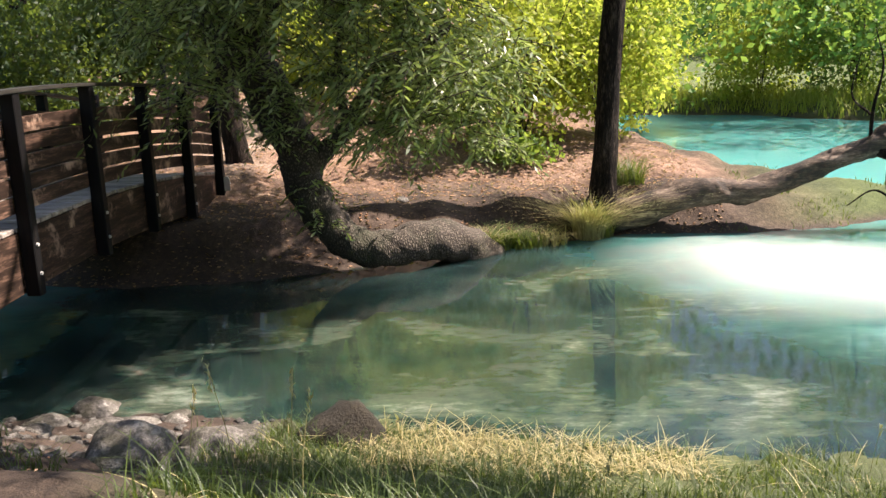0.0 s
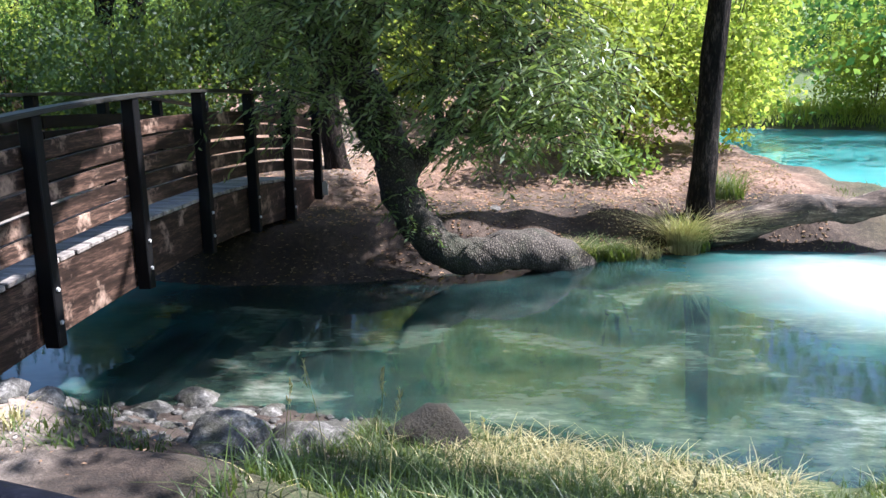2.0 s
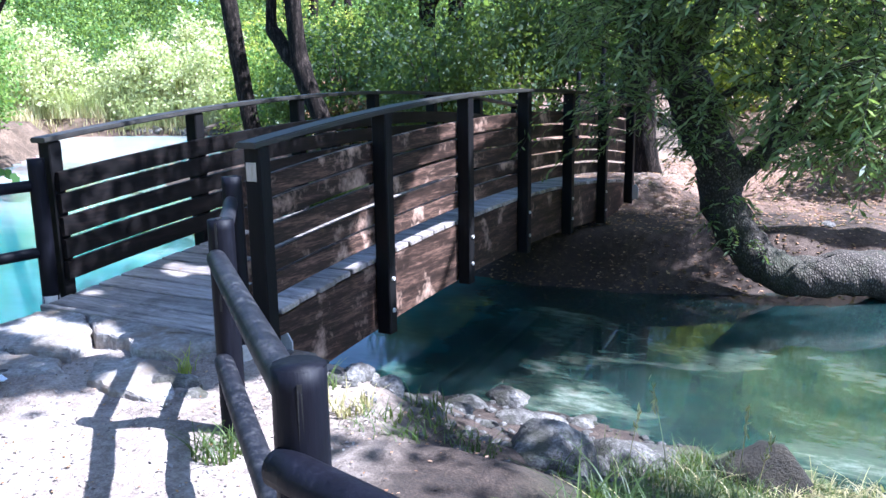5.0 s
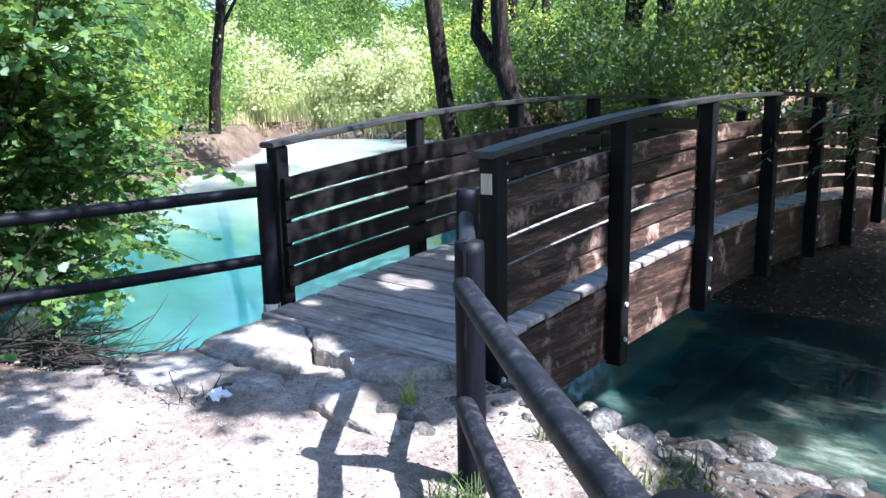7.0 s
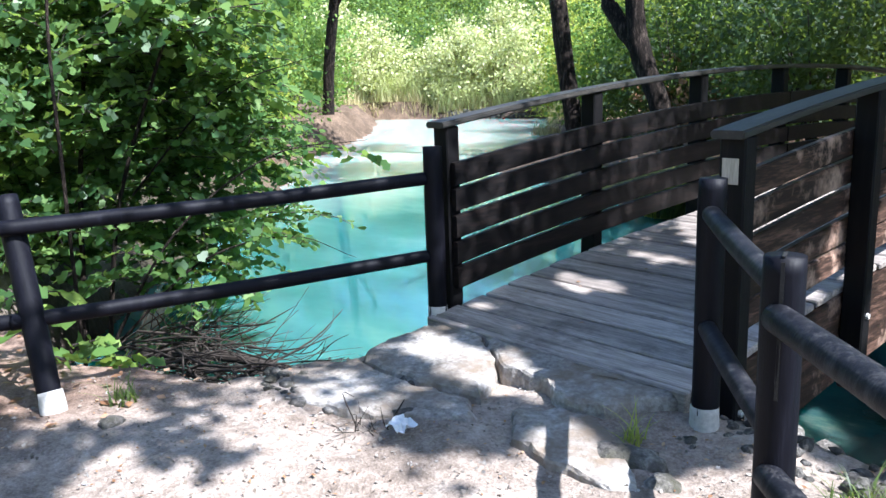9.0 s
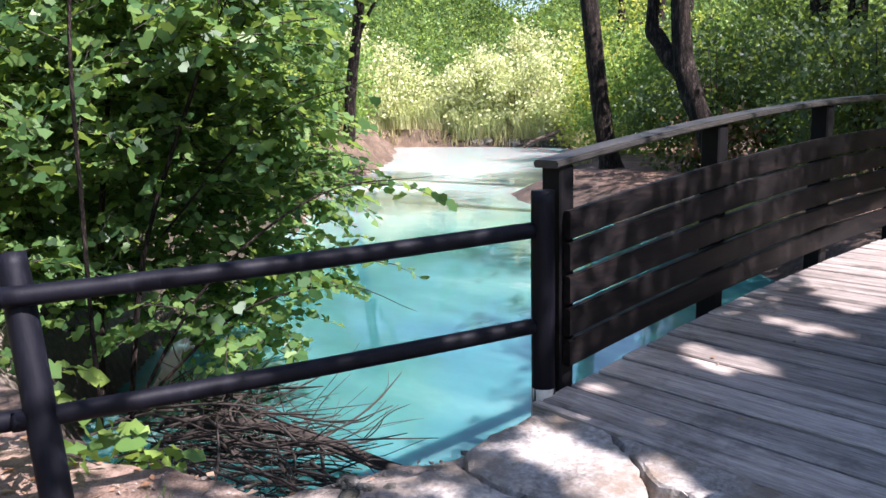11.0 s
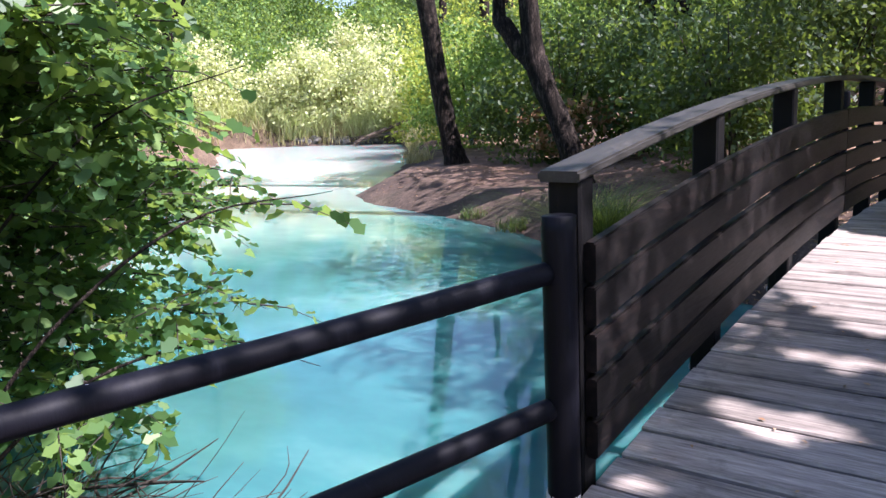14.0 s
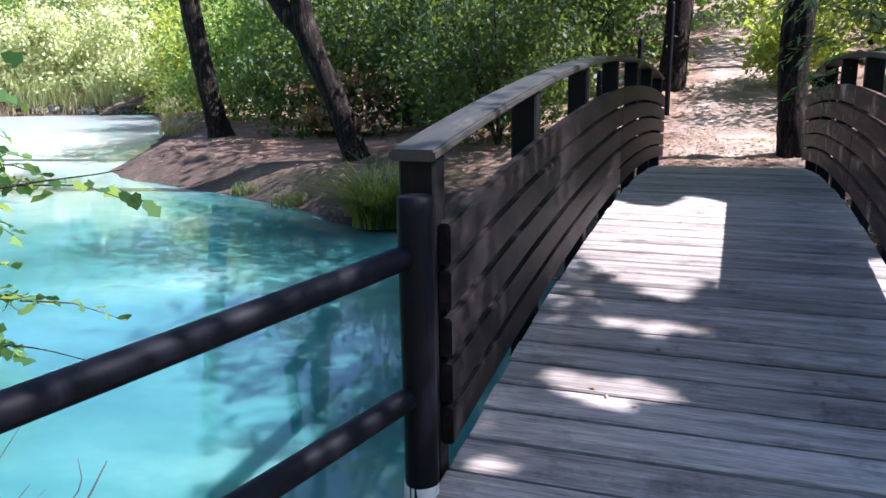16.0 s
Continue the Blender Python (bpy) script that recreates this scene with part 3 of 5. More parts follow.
bmesh.ops.create_grid(bm, x_segments=2, y_segments=2, size=1.0, matrix=Matrix.Translation((0, 20, LEVEL)) @ Matrix.Diagonal((75, 45, 1, 1)))
tagged(part("water", bm, WATER), "milky turquoise spring water, clearer and darkened for shade in the stream", "water", kind="structure")


# ---- the footbridge ----
MID, SPAN = 9.412, 1.371


def deck_z(y):
    return 0.388 - 0.0151 * (y - MID) ** 2


def arched_bar(name, x0, x1, y0, y1, low, high, mat, parent, step=0.36, bevel=0.006, label=""):
    """A board bent to the bridge's arch, between two heights above the deck."""
    bm = bmesh.new()
    n = max(2, int((y1 - y0) / step))
    rings = []
    for y in np.linspace(y0, y1, n + 1):
        z = deck_z(y)
        rings.append([bm.verts.new(c) for c in ((x0, y, z + low), (x1, y, z + low), (x1, y, z + high), (x0, y, z + high))])
    for a, b in zip(rings, rings[1:]):
        for k in range(4):
            bm.faces.new((a[k], a[(k + 1) % 4], b[(k + 1) % 4], b[k]))
    bm.faces.new(rings[0][::-1])
    bm.faces.new(rings[-1])
    bmesh.ops.recalc_face_normals(bm, faces=bm.faces)
    long_edges = [e for e in bm.edges if abs(e.verts[0].co.y - e.verts[1].co.y) > 0.01]
    bmesh.ops.bevel(bm, geom=long_edges, offset=bevel, segments=2, affect="EDGES")
    return part(name, bm, mat, parent, label)


def bolt_bm(r=0.018, depth=0.016):
    bm = bmesh.new()
    bmesh.ops.create_cone(bm, cap_ends=True, segments=12, radius1=r, radius2=r * 0.8, depth=depth)
    return bm


def build_bridge():
    bridge = empty("footbridge")
    tagged(bridge, "arched dark-stained timber footbridge over the turquoise stream", "bridge")
    post_mesh = bolt_mesh = None
    for side, outer, inner in ((-1, -5.38, -5.26), (1, -3.42, -3.54)):
        for k in range(7):
            y = MID + (k - 3) * SPAN
            if post_mesh is None:
                ob = part("post", box_bm((0.12, 0.10, 1.66), (0, 0, 0.25), 0.008), POSTWOOD, bridge)
                post_mesh = ob.data
            else:
                ob = new("post", post_mesh)
                ob.parent = bridge
            ob.location = ((outer + inner) / 2, y, deck_z(y) + 1.075 - 1.08)
            for z in (-0.15, -0.395):
                if bolt_mesh is None:
                    b = part("bolt", bolt_bm(), STEEL, ob, "galvanised bolt head")
                    bolt_mesh = b.data
                else:
                    b = new("bolt", bolt_mesh)
                    b.parent = ob
                b.matrix_basis = pose(side * 0.066, 0, z, 0, 90, 0)
        x0, x1 = sorted((outer - side * 0.0 + side * 0.012, inner - side * 0.02))
        arched_bar("handrail", x0, x1, MID - 3 * SPAN - 0.09, MID + 3 * SPAN + 0.09, 1.076, 1.112, CAPWOOD, bridge, 0.24, 0.008)
        b0, b1 = sorted((inner - side * 0.002, inner - side * 0.044))
        for k in range(5):
            low = 0.105 + 0.157 * k
            for y0, y1 in ((MID - 3 * SPAN - 0.03, MID - 0.01), (MID + 0.01, MID + 3 * SPAN + 0.04)):
                dz = random.uniform(-0.006, 0.006)
                # East side takes the sun-brightened timber, west the one kept dark for shade.
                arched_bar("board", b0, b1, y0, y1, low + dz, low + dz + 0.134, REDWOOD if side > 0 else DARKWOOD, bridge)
        g0, g1 = sorted((inner - side * 0.006, inner - side * 0.09))
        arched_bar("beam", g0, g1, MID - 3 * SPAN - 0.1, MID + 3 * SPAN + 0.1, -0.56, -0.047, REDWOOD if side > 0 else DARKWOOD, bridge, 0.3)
    arched_bar("beam", -4.50, -4.40, MID - 3 * SPAN - 0.1, MID + 3 * SPAN + 0.1, -0.42, -0.047, DARKWOOD, bridge, 0.3)
    n = 42
    start, width = 5.10, 8.623 / 42
    plank = None
    for k in range(n):
        y = start + width * (k + 0.5)
        if plank is None:
            bm = box_bm((1.70, width - 0.019, 0.04), (0, 0, 0), 0.007)
            ob = part("plank", bm, DECKWOOD, bridge)
            plank = ob.data
        else:
            ob = new("plank", plank)
            ob.parent = bridge
        slope = math.degrees(math.atan(-0.0301 * (y - MID)))
        ob.matrix_basis = pose(-4.40 + random.uniform(-0.008, 0.008), y, deck_z(y) - 0.022 + random.uniform(-0.002, 0.002), slope, random.uniform(-0.15, 0.15), random.uniform(-0.2, 0.2))
    ob = part("end_board", box_bm((1.72, 0.05, 0.12), (0, 0, 0), 0.006), DECKWOOD, bridge)
    ob.location = (-4.40, 5.07, 0.05)
    return bridge


build_bridge()


# ---- round-pole fences ----
def pole_post(fence, x, y, top, low, lean=(0, 0), mat=POLE, sleeve=0.0, r=0.056, label=""):
    h = top - low
    pts = [(0, 0, 0, r), (lean[0] * 0.5, lean[1] * 0.5, h * 0.5, r * 1.01), (lean[0] * 0.97, lean[1] * 0.97, h - 0.03, r), (lean[0] * 0.99, lean[1] * 0.99, h - 0.008, r * 0.92), (lean[0], lean[1], h, r * 0.72)]
    post = tube("post", pts, mat, fence, 18, 0.03, 4, label)
    post.location = (x, y, low)
    if sleeve:
        k = sleeve / h
        tube("footing", [(0, 0, -0.05, r * 1.12), (lean[0] * k * 0.5, lean[1] * k * 0.5, sleeve * 0.5, r * 1.12), (lean[0] * k, lean[1] * k, sleeve, r * 1.05)], SLEEVE, post, 14, 0.04, 4, "pale concrete footing")
    return post


def split(post, r, z0, z1, turn):
    """A drying crack down a post: a narrow dark sliver set in its side."""
    ob = part("crack", box_bm((0.004, 0.010, z1 - z0), (0, 0, 0), 0.0), CRACK, post, "black drying crack")
    ob.matrix_basis = pose(0, 0, 0, 0, 0, turn) @ pose(r - 0.0012, 0, (z0 + z1) / 2)
    ob = part("crack", box_bm((r, 0.009, 0.004), (0, 0, 0), 0.0), CRACK, post, "black drying crack")
    ob.matrix_basis = pose(0, 0, 0, 0, 0, turn) @ pose(r * 0.35, 0, z1 + 0.013)


def pole_rail(fence, a, b, r=0.038, mat=POLE, label=""):
    a, d = Vector(a), Vector(b) - Vector(a)
    pts = [(0, 0, 0, r * 0.6), (*(d * 0.006), r * 0.92), (*(d * 0.02), r), (*(d * 0.5 + Vector((0, 0, -0.008))), r * 1.02), (*(d * 0.98), r), (*(d * 0.994), r * 0.92), (*d, r * 0.6)]
    rail = tube("rail", pts, mat, fence, 16, 0.025, 5, label)
    rail.location = a
    return rail


CRACK = surface("crack", [(0.3, (0.002, 0.002, 0.002)), (0.7, (0.006, 0.005, 0.005))], 9.0)
fence = tagged(empty("fence"), "blue-black round-pole fence along the pool's edge", "fence", "round-pole fences")
pole_post(fence, -5.29, 5.16, 1.075, -0.35, sleeve=0.50)
pole_post(fence, -5.63, 3.08, 0.985, -0.2, (-0.38, 0.0), sleeve=0.29, label="leaning post in a pale footing")
pole_post(fence, -6.5, 1.1, 1.0, -0.15, (-0.05, 0.0), sleeve=0.14)
for z0, z1, z2 in ((0.915, 0.86, 0.86), (0.455, 0.42, 0.42)):
    r1 = pole_rail(fence, (-5.31, 5.14, z0), (-5.91 if z0 > 0.7 else -5.85, 3.03, z1))
    pole_rail(fence, (-5.92 if z0 > 0.7 else -5.86, 3.05, z1), (-6.5, 1.1, z2))
    if z0 > 0.7:
        for u, size in ((0.66, 0.012), (0.645, 0.006), (0.30, 0.007)):
            ob = part("stain", box_bm((size, size * 1.6, size), (0, 0, 0), size * 0.3), PAPER, r1, "white bird dropping")
            ob.location = (-0.62 * u + 0.020, -2.06 * u, (z1 - z0) * u + 0.026)
fence = tagged(empty("fence"), "worn black and grey round-pole fence leading to the bridge", "fence", "round-pole fences")
pole_post(fence, -3.43, 5.02, 1.045, -0.12, sleeve=0.22)
p1 = pole_post(fence, -2.73, 4.18, 0.98, -0.1, label="post with a greyed, split top")
split(p1, 0.056, 0.7, 1.085, -70)
p0 = pole_post(fence, -1.27, 2.84, 0.985, -0.1, label="post with a crack down its side")
split(p0, 0.056, 0.42, 1.075, -52)
pole_post(fence, 0.75, 2.34, 0.99, -0.1)
for z0, z1, z2, z3 in ((0.92, 0.90, 0.83, 0.88), (0.45, 0.47, 0.37, 0.42)):
    pole_rail(fence, (-3.40, 4.97, z0), (-2.765, 4.215, z1), 0.038, WORNPOLE, "worn grey rail")
    pole_rail(fence, (-2.70, 4.115, z2), (-1.31, 2.90, z3 - 0.02), 0.042, WORNPOLE, "worn grey-black rail")
    pole_rail(fence, (-1.25, 2.775, z3 - 0.08), (0.72, 2.27, z3 - 0.06), 0.042)



# ---- trees ----
def tree(label, trunk, limbs, crown, n, leaf=(0.11, 0.07), bark=BARKDARK, mat=WOODLEAF, rough=0.12, clump=0.3, sides=10, category="tree", per=14):
    x, y, z = trunk[0][:3]
    top = empty("tree", (x, y, z))
    tagged(top, label, category)
    local = lambda pts: [(p[0] - x, p[1] - y, p[2] - z, p[3]) for p in pts]
    tube("trunk", local(trunk), bark, top, sides, rough)
    for l in limbs:
        tube("limb", local(l), bark, top, 7, rough)
    if crown:
        c = cloud(crown, n, clump, per)
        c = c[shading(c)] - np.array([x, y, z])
        ob = new("crown", leaves("crown", c, leaf[0], leaf[1], mat))
        ob.parent = top
    return top


def sprays(n, blobs, leaf, mat, count=15, length=0.7, droop=0.6, twig_name="twigs", lift=0.1):
    """Leafy twigs: drooping stems with leaves set along them. Returns the leaf mesh and the twig mesh."""
    roots = cloud(blobs, n, 0.05, 1)
    m = len(roots)
    a = np.random.rand(m) * 2 * math.pi
    out = np.stack([np.cos(a), np.sin(a), np.full(m, lift)], 1)
    ln = length * np.random.uniform(0.5, 1.3, m)
    cs, ds, tw = [], [], []
    for k in range(count):
        u = (k + 0.5) / count
        c = roots + out * (ln * u)[:, None] + np.array([0, 0, -1.0]) * (droop * ln * u * u)[:, None]
        d = out + np.array([0, 0, -2.0 * droop]) * u
        s = np.cross(d, np.array([0, 0, 1.0])) * (1 if k % 2 else -1)
        cs.append(c + s * leaf[0] * 0.35)
        ds.append(d * 0.8 + s * 0.9)
    cs, ds = np.concatenate(cs), np.concatenate(ds)
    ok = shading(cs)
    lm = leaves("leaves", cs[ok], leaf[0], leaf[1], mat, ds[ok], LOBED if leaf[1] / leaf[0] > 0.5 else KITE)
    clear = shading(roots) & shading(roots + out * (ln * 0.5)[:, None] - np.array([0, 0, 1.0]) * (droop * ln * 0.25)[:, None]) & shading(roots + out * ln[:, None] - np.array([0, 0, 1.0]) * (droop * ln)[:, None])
    for i in np.nonzero(clear)[0]:
        pts = [(*(roots[i] + out[i] * ln[i] * u + np.array([0, 0, -droop * ln[i] * u * u])), 0.006 * (1 - u) + 0.0015) for u in (0, 0.5, 1.0)]
        tw.append(tube_arrays(pts, 3, 0, 1, False))
    return lm, joined(twig_name, tw, TWIG)


def build_willow():
    w = empty("tree", (-0.11, 12.52, -0.8))
    tagged(w, "old leaning willow with grooved bark, bent low over the water", "tree")
    o = Vector((-0.11, 12.52, -0.8))
    loc = lambda pts: [(p[0] - o.x, p[1] - o.y, p[2] - o.z, p[3]) for p in pts]
    tube("trunk", loc([(0.75, 13.0, -1.25, 0.20), (0.35, 12.6, -1.0, 0.27), (-0.05, 12.2, -0.74, 0.28), (-0.45, 11.9, -0.66, 0.26), (-0.82, 11.7, -0.70, 0.24), (-1.16, 11.6, -0.66, 0.235), (-1.46, 11.6, -0.46, 0.24), (-1.70, 11.6, -0.14, 0.245), (-1.86, 11.6, 0.22, 0.25), (-1.88, 11.6, 0.55, 0.27), (-1.95, 11.6, 0.8, 0.22)]), BARK, w, 30, 0.10, 9)
    tube("limb", loc([(-1.88, 11.6, 0.45, 0.23), (-2.06, 11.6, 0.95, 0.27), (-2.38, 11.5, 1.6, 0.26), (-2.85, 11.4, 2.4, 0.21), (-3.3, 11.2, 3.3, 0.14), (-3.7, 11.0, 4.6, 0.07)]), BARK, w, 16, 0.2)
    tube("limb", loc([(-2.42, 11.5, 1.65, 0.17), (-2.15, 11.4, 2.2, 0.15), (-1.84, 11.2, 3.0, 0.11), (-1.48, 10.94, 4.5, 0.06)]), BARK, w, 10, 0.16)
    tube("limb", loc([(-1.80, 11.6, 0.35, 0.17), (-1.52, 11.6, 0.62, 0.12), (-1.25, 11.55, 0.88, 0.11), (-0.90, 11.4, 1.35, 0.09), (0.02, 10.9, 2.0, 0.05)]), BARK, w, 10, 0.16)
    tube("limb", loc([(-1.28, 11.55, 0.86, 0.06), (-1.30, 11.3, 1.6, 0.05), (-1.08, 10.84, 2.6, 0.03)]), BARK, w, 8, 0.1)
    tube("limb", loc([(-2.1, 11.5, 1.2, 0.05), (-1.46, 10.9, 1.5, 0.035), (-0.03, 10.4, 1.35, 0.015)]), BARK, w, 7, 0.1)
    tube("limb", loc([(-1.2, 11.5, 0.9, 0.035), (-0.4, 11.2, 0.95, 0.025), (0.6, 10.9, 0.9, 0.01)]), BARK, w, 6, 0.1)
    # The high blobs, out of view, are added to shade deck and stream.
    blobs = [(-2.0, 11.0, 1.4, 0.45, 0.25, 0.45), (-1.5, 10.9, 1.6, 0.5, 0.3, 0.5), (-0.65, 10.9, 1.25, 0.7, 0.4, 0.5), (0.0, 10.9, 1.1, 0.7, 0.5, 0.45), (-2.5, 11.1, 1.5, 0.5, 0.3, 0.6), (0.5, 10.9, 0.85, 0.6, 0.5, 0.35), (-0.75, 10.9, 0.75, 0.5, 0.3, 0.22), (-2.35, 10.9, 0.85, 0.3, 0.2, 0.25), (-0.85, 10.43, 2.3, 1.3, 1.2, 1.1), (0.03, 10.55, 1.7, 1.1, 1.0, 0.75), (-2.44, 10.40, 2.7, 1.0, 0.9, 0.9), (-1.47, 10.73, 3.6, 2.0, 1.6, 1.0), (-0.57, 10.64, 4.4, 2.6, 2.0, 1.3), (-2.73, 10.29, 1.7, 0.55, 0.6, 0.85), (-2.01, 10.62, 1.75, 0.5, 0.25, 0.55), (-1.65, 10.52, 2.5, 0.7, 0.3, 0.5), (-0.14, 10.24, 0.95, 0.9, 0.5, 0.3), (0.29, 11.08, 1.6, 0.5, 0.6, 0.5), (-0.45, 10.33, 1.2, 1.2, 0.8, 0.4), (-3.07, 10.70, 2.7, 0.8, 0.8, 1.0), (-3.32, 11.33, 1.9, 0.6, 0.5, 0.9), (-1.56, 10.73, 0.3, 0.18, 0.3, 0.4), (-2.29, 11.14, 5.5, 2.6, 2.2, 1.4), (-0.35, 8.99, 5.4, 2.6, 1.8, 1.1), (-1.24, 9.07, 2.9, 0.9, 0.8, 0.8), (-0.08, 9.41, 1.5, 0.8, 0.6, 0.5), (0.70, 10.77, 5.8, 2.4, 2.4, 1.4)]
    lm, tm = sprays(6000, blobs, (0.12, 0.030), WILLOWLEAF, 18, 0.65, 0.75)
    sl, st = sprays(60, [(-1.75, 11.32, 0.15, 0.16, 0.06, 0.4), (-2.0, 11.3, 0.9, 0.25, 0.08, 0.5), (-1.45, 11.35, 0.75, 0.25, 0.1, 0.15), (-1.55, 11.33, -0.3, 0.2, 0.06, 0.12)], (0.10, 0.026), WILLOWLEAF, 11, 0.34, 0.7)
    for name, me in (("crown", lm), ("twig_mass", tm), ("sprout", sl), ("sprout_twig_mass", st)):
        me.transform(Matrix.Translation(-o))
        ob = tagged(new(name, me), kind="stuff")
        ob.parent = w


build_willow()

# Crown spread westward out of view, added to shade the far bank and boards.
tree("tall straight dark-barked tree standing on the far bank", [(2.28, 13.80, -0.55, 0.26), (2.30, 13.80, -0.3, 0.205), (2.34, 13.80, 0.8, 0.175), (2.43, 13.80, 2.55, 0.165), (2.70, 13.79, 5.5, 0.14), (2.79, 13.79, 9, 0.08)], [[(2.70, 13.79, 5.5, 0.07), (3.58, 13.38, 6.5, 0.04)], [(2.70, 13.79, 6.2, 0.07), (1.70, 14.42, 7.5, 0.03)]], [(2.68, 14.00, 9.0, 2.2, 2.0, 2.2), (3.37, 13.58, 7.2, 1.4, 1.3, 0.9), (-0.27, 13.41, 7.6, 1.8, 1.6, 0.8), (0.84, 12.88, 6.2, 1.5, 1.2, 0.7), (2.18, 12.98, 6.2, 1.5, 1.3, 0.7), (1.02, 13.09, 5.2, 1.2, 1.0, 0.5), (-0.22, 12.68, 5.0, 1.3, 1.1, 0.5), (-0.02, 11.33, 5.0, 1.2, 0.9, 0.5)],  24000)
# Added tree, out of view: a strip of crown that shades the bridge's east face.
tree("unseen near-bank tree added so its crown shades the bridge", [(5.2, 5.2, -0.2, 0.17), (5.1, 5.3, 1.0, 0.14), (4.6, 6.0, 4.0, 0.12), (3.6, 7.4, 6.4, 0.08), (1.6, 9.4, 7.2, 0.03)], [[(4.6, 6.0, 4.0, 0.06), (3.0, 6.2, 6.0, 0.04), (1.4, 6.6, 6.8, 0.015)]], [(1.2, 6.9, 6.9, 0.9, 0.9, 0.4), (1.25, 8.2, 6.9, 0.9, 0.9, 0.4), (1.2, 9.4, 6.9, 0.9, 0.9, 0.4), (1.2, 10.8, 6.9, 0.9, 0.9, 0.4), (1.2, 12.2, 6.9, 0.9, 0.9, 0.4), (1.1, 13.6, 6.9, 0.9, 0.9, 0.4), (1.2, 5.9, 6.9, 0.8, 0.7, 0.4)], 13000, (0.19, 0.13), mat=BUSHLEAF, clump=0.2)
tree("dark trunk leaning over the pool from the low point", [(-16.99, 20.98, -0.6, 0.46), (-17.04, 20.98, -0.2, 0.32), (-17.28, 20.94, 0.8, 0.26), (-17.67, 20.90, 3.5, 0.25), (-18.26, 20.91, 7, 0.18), (-18.45, 20.91, 10, 0.1)], [], [(-18.45, 20.91, 9.5, 3.2, 3, 2.4)], 4000, (0.2, 0.13))
tree("leaning forked dark tree beside the pool", [(-11.14, 16.94, -0.5, 0.30), (-11.28, 16.95, 0.0, 0.24), (-11.63, 16.95, 0.9, 0.22), (-12.07, 16.96, 1.9, 0.23), (-12.22, 16.97, 2.6, 0.20), (-12.41, 16.97, 5.5, 0.15), (-12.71, 16.98, 9, 0.07)], [[(-12.02, 16.96, 1.75, 0.16), (-12.41, 16.97, 2.25, 0.18), (-12.81, 16.98, 2.75, 0.18), (-12.95, 16.98, 3.1, 0.14), (-12.90, 16.98, 4.5, 0.11), (-13.40, 16.99, 7, 0.05)]], [(-12.90, 16.98, 8.5, 3.0, 2.8, 2.2)], 5000, (0.16, 0.1))
# Outlying crown blobs, out of view, are added to shade hill path and shrubs.
tree("thick dark tree at the bridge's far end", [(-3.50, 15.02, -0.3, 0.30), (-3.57, 15.00, 0.15, 0.22), (-3.67, 14.98, 1.0, 0.19), (-3.65, 14.98, 2.5, 0.20), (-3.83, 15.06, 6, 0.14), (-3.83, 15.06, 9, 0.07)], [[(-3.69, 14.97, 2.6, 0.1), (-3.01, 14.89, 4.0, 0.06), (-2.52, 14.74, 5.5, 0.03)]], [(-3.82, 14.86, 7.5, 3.0, 2.6, 2.0), (-2.68, 14.59, 5.8, 1.5, 1.4, 1.0), (-1.19, 18.02, 8.0, 2.4, 1.8, 0.8), (-6.42, 16.56, 6.6, 1.9, 1.2, 0.7), (-4.88, 18.16, 6.6, 1.9, 1.6, 0.7)], 16000, (0.13, 0.08))
for x, y, r, lean in ((-5.69, 21.60, 0.30, 0.4), (-13.02, 24.54, 0.30, 0.1), (-12.15, 24.90, 0.28, 0.05), (-3.45, 24.63, 0.16, 0.5), (-31.6, 22.0, 0.26, 1.2), (-7.76, 26.28, 0.12, 0.1), (-0.91, 27.90, 0.16, 0.3), (-25.28, 34.68, 0.3, 0.4), (-29.46, 44.94, 0.36, -0.4), (-35.75, 45.89, 0.38, 0.3), (6.21, 47.79, 0.3, 0.2), (19.20, 40.90, 0.35, -0.3)):
    g = ground_at(x, y)
    tree("dark upright woodland trunk among the shrubs", [(x - 0.1, y, g - 0.2, r * 1.5), (x, y, g + 0.25, r), (x + lean * 0.3, y, g + 2.5, r * 0.9), (x + lean, y, g + 6, r * 0.75), (x + lean * 1.2, y, g + 10, r * 0.3)], [[(x + lean * 0.5, y, g + 4, r * 0.4), (x + lean + 1.2, y + 0.5, g + 6.5, r * 0.2)]], [(x + lean, y, g + 8.5, 3.6, 3.2, 2.6)] if x > -25 or y < 30 else [], 3600, (0.24, 0.16), mat=random.choice((WOODLEAF, WOODLEAF, SUNLEAF)))


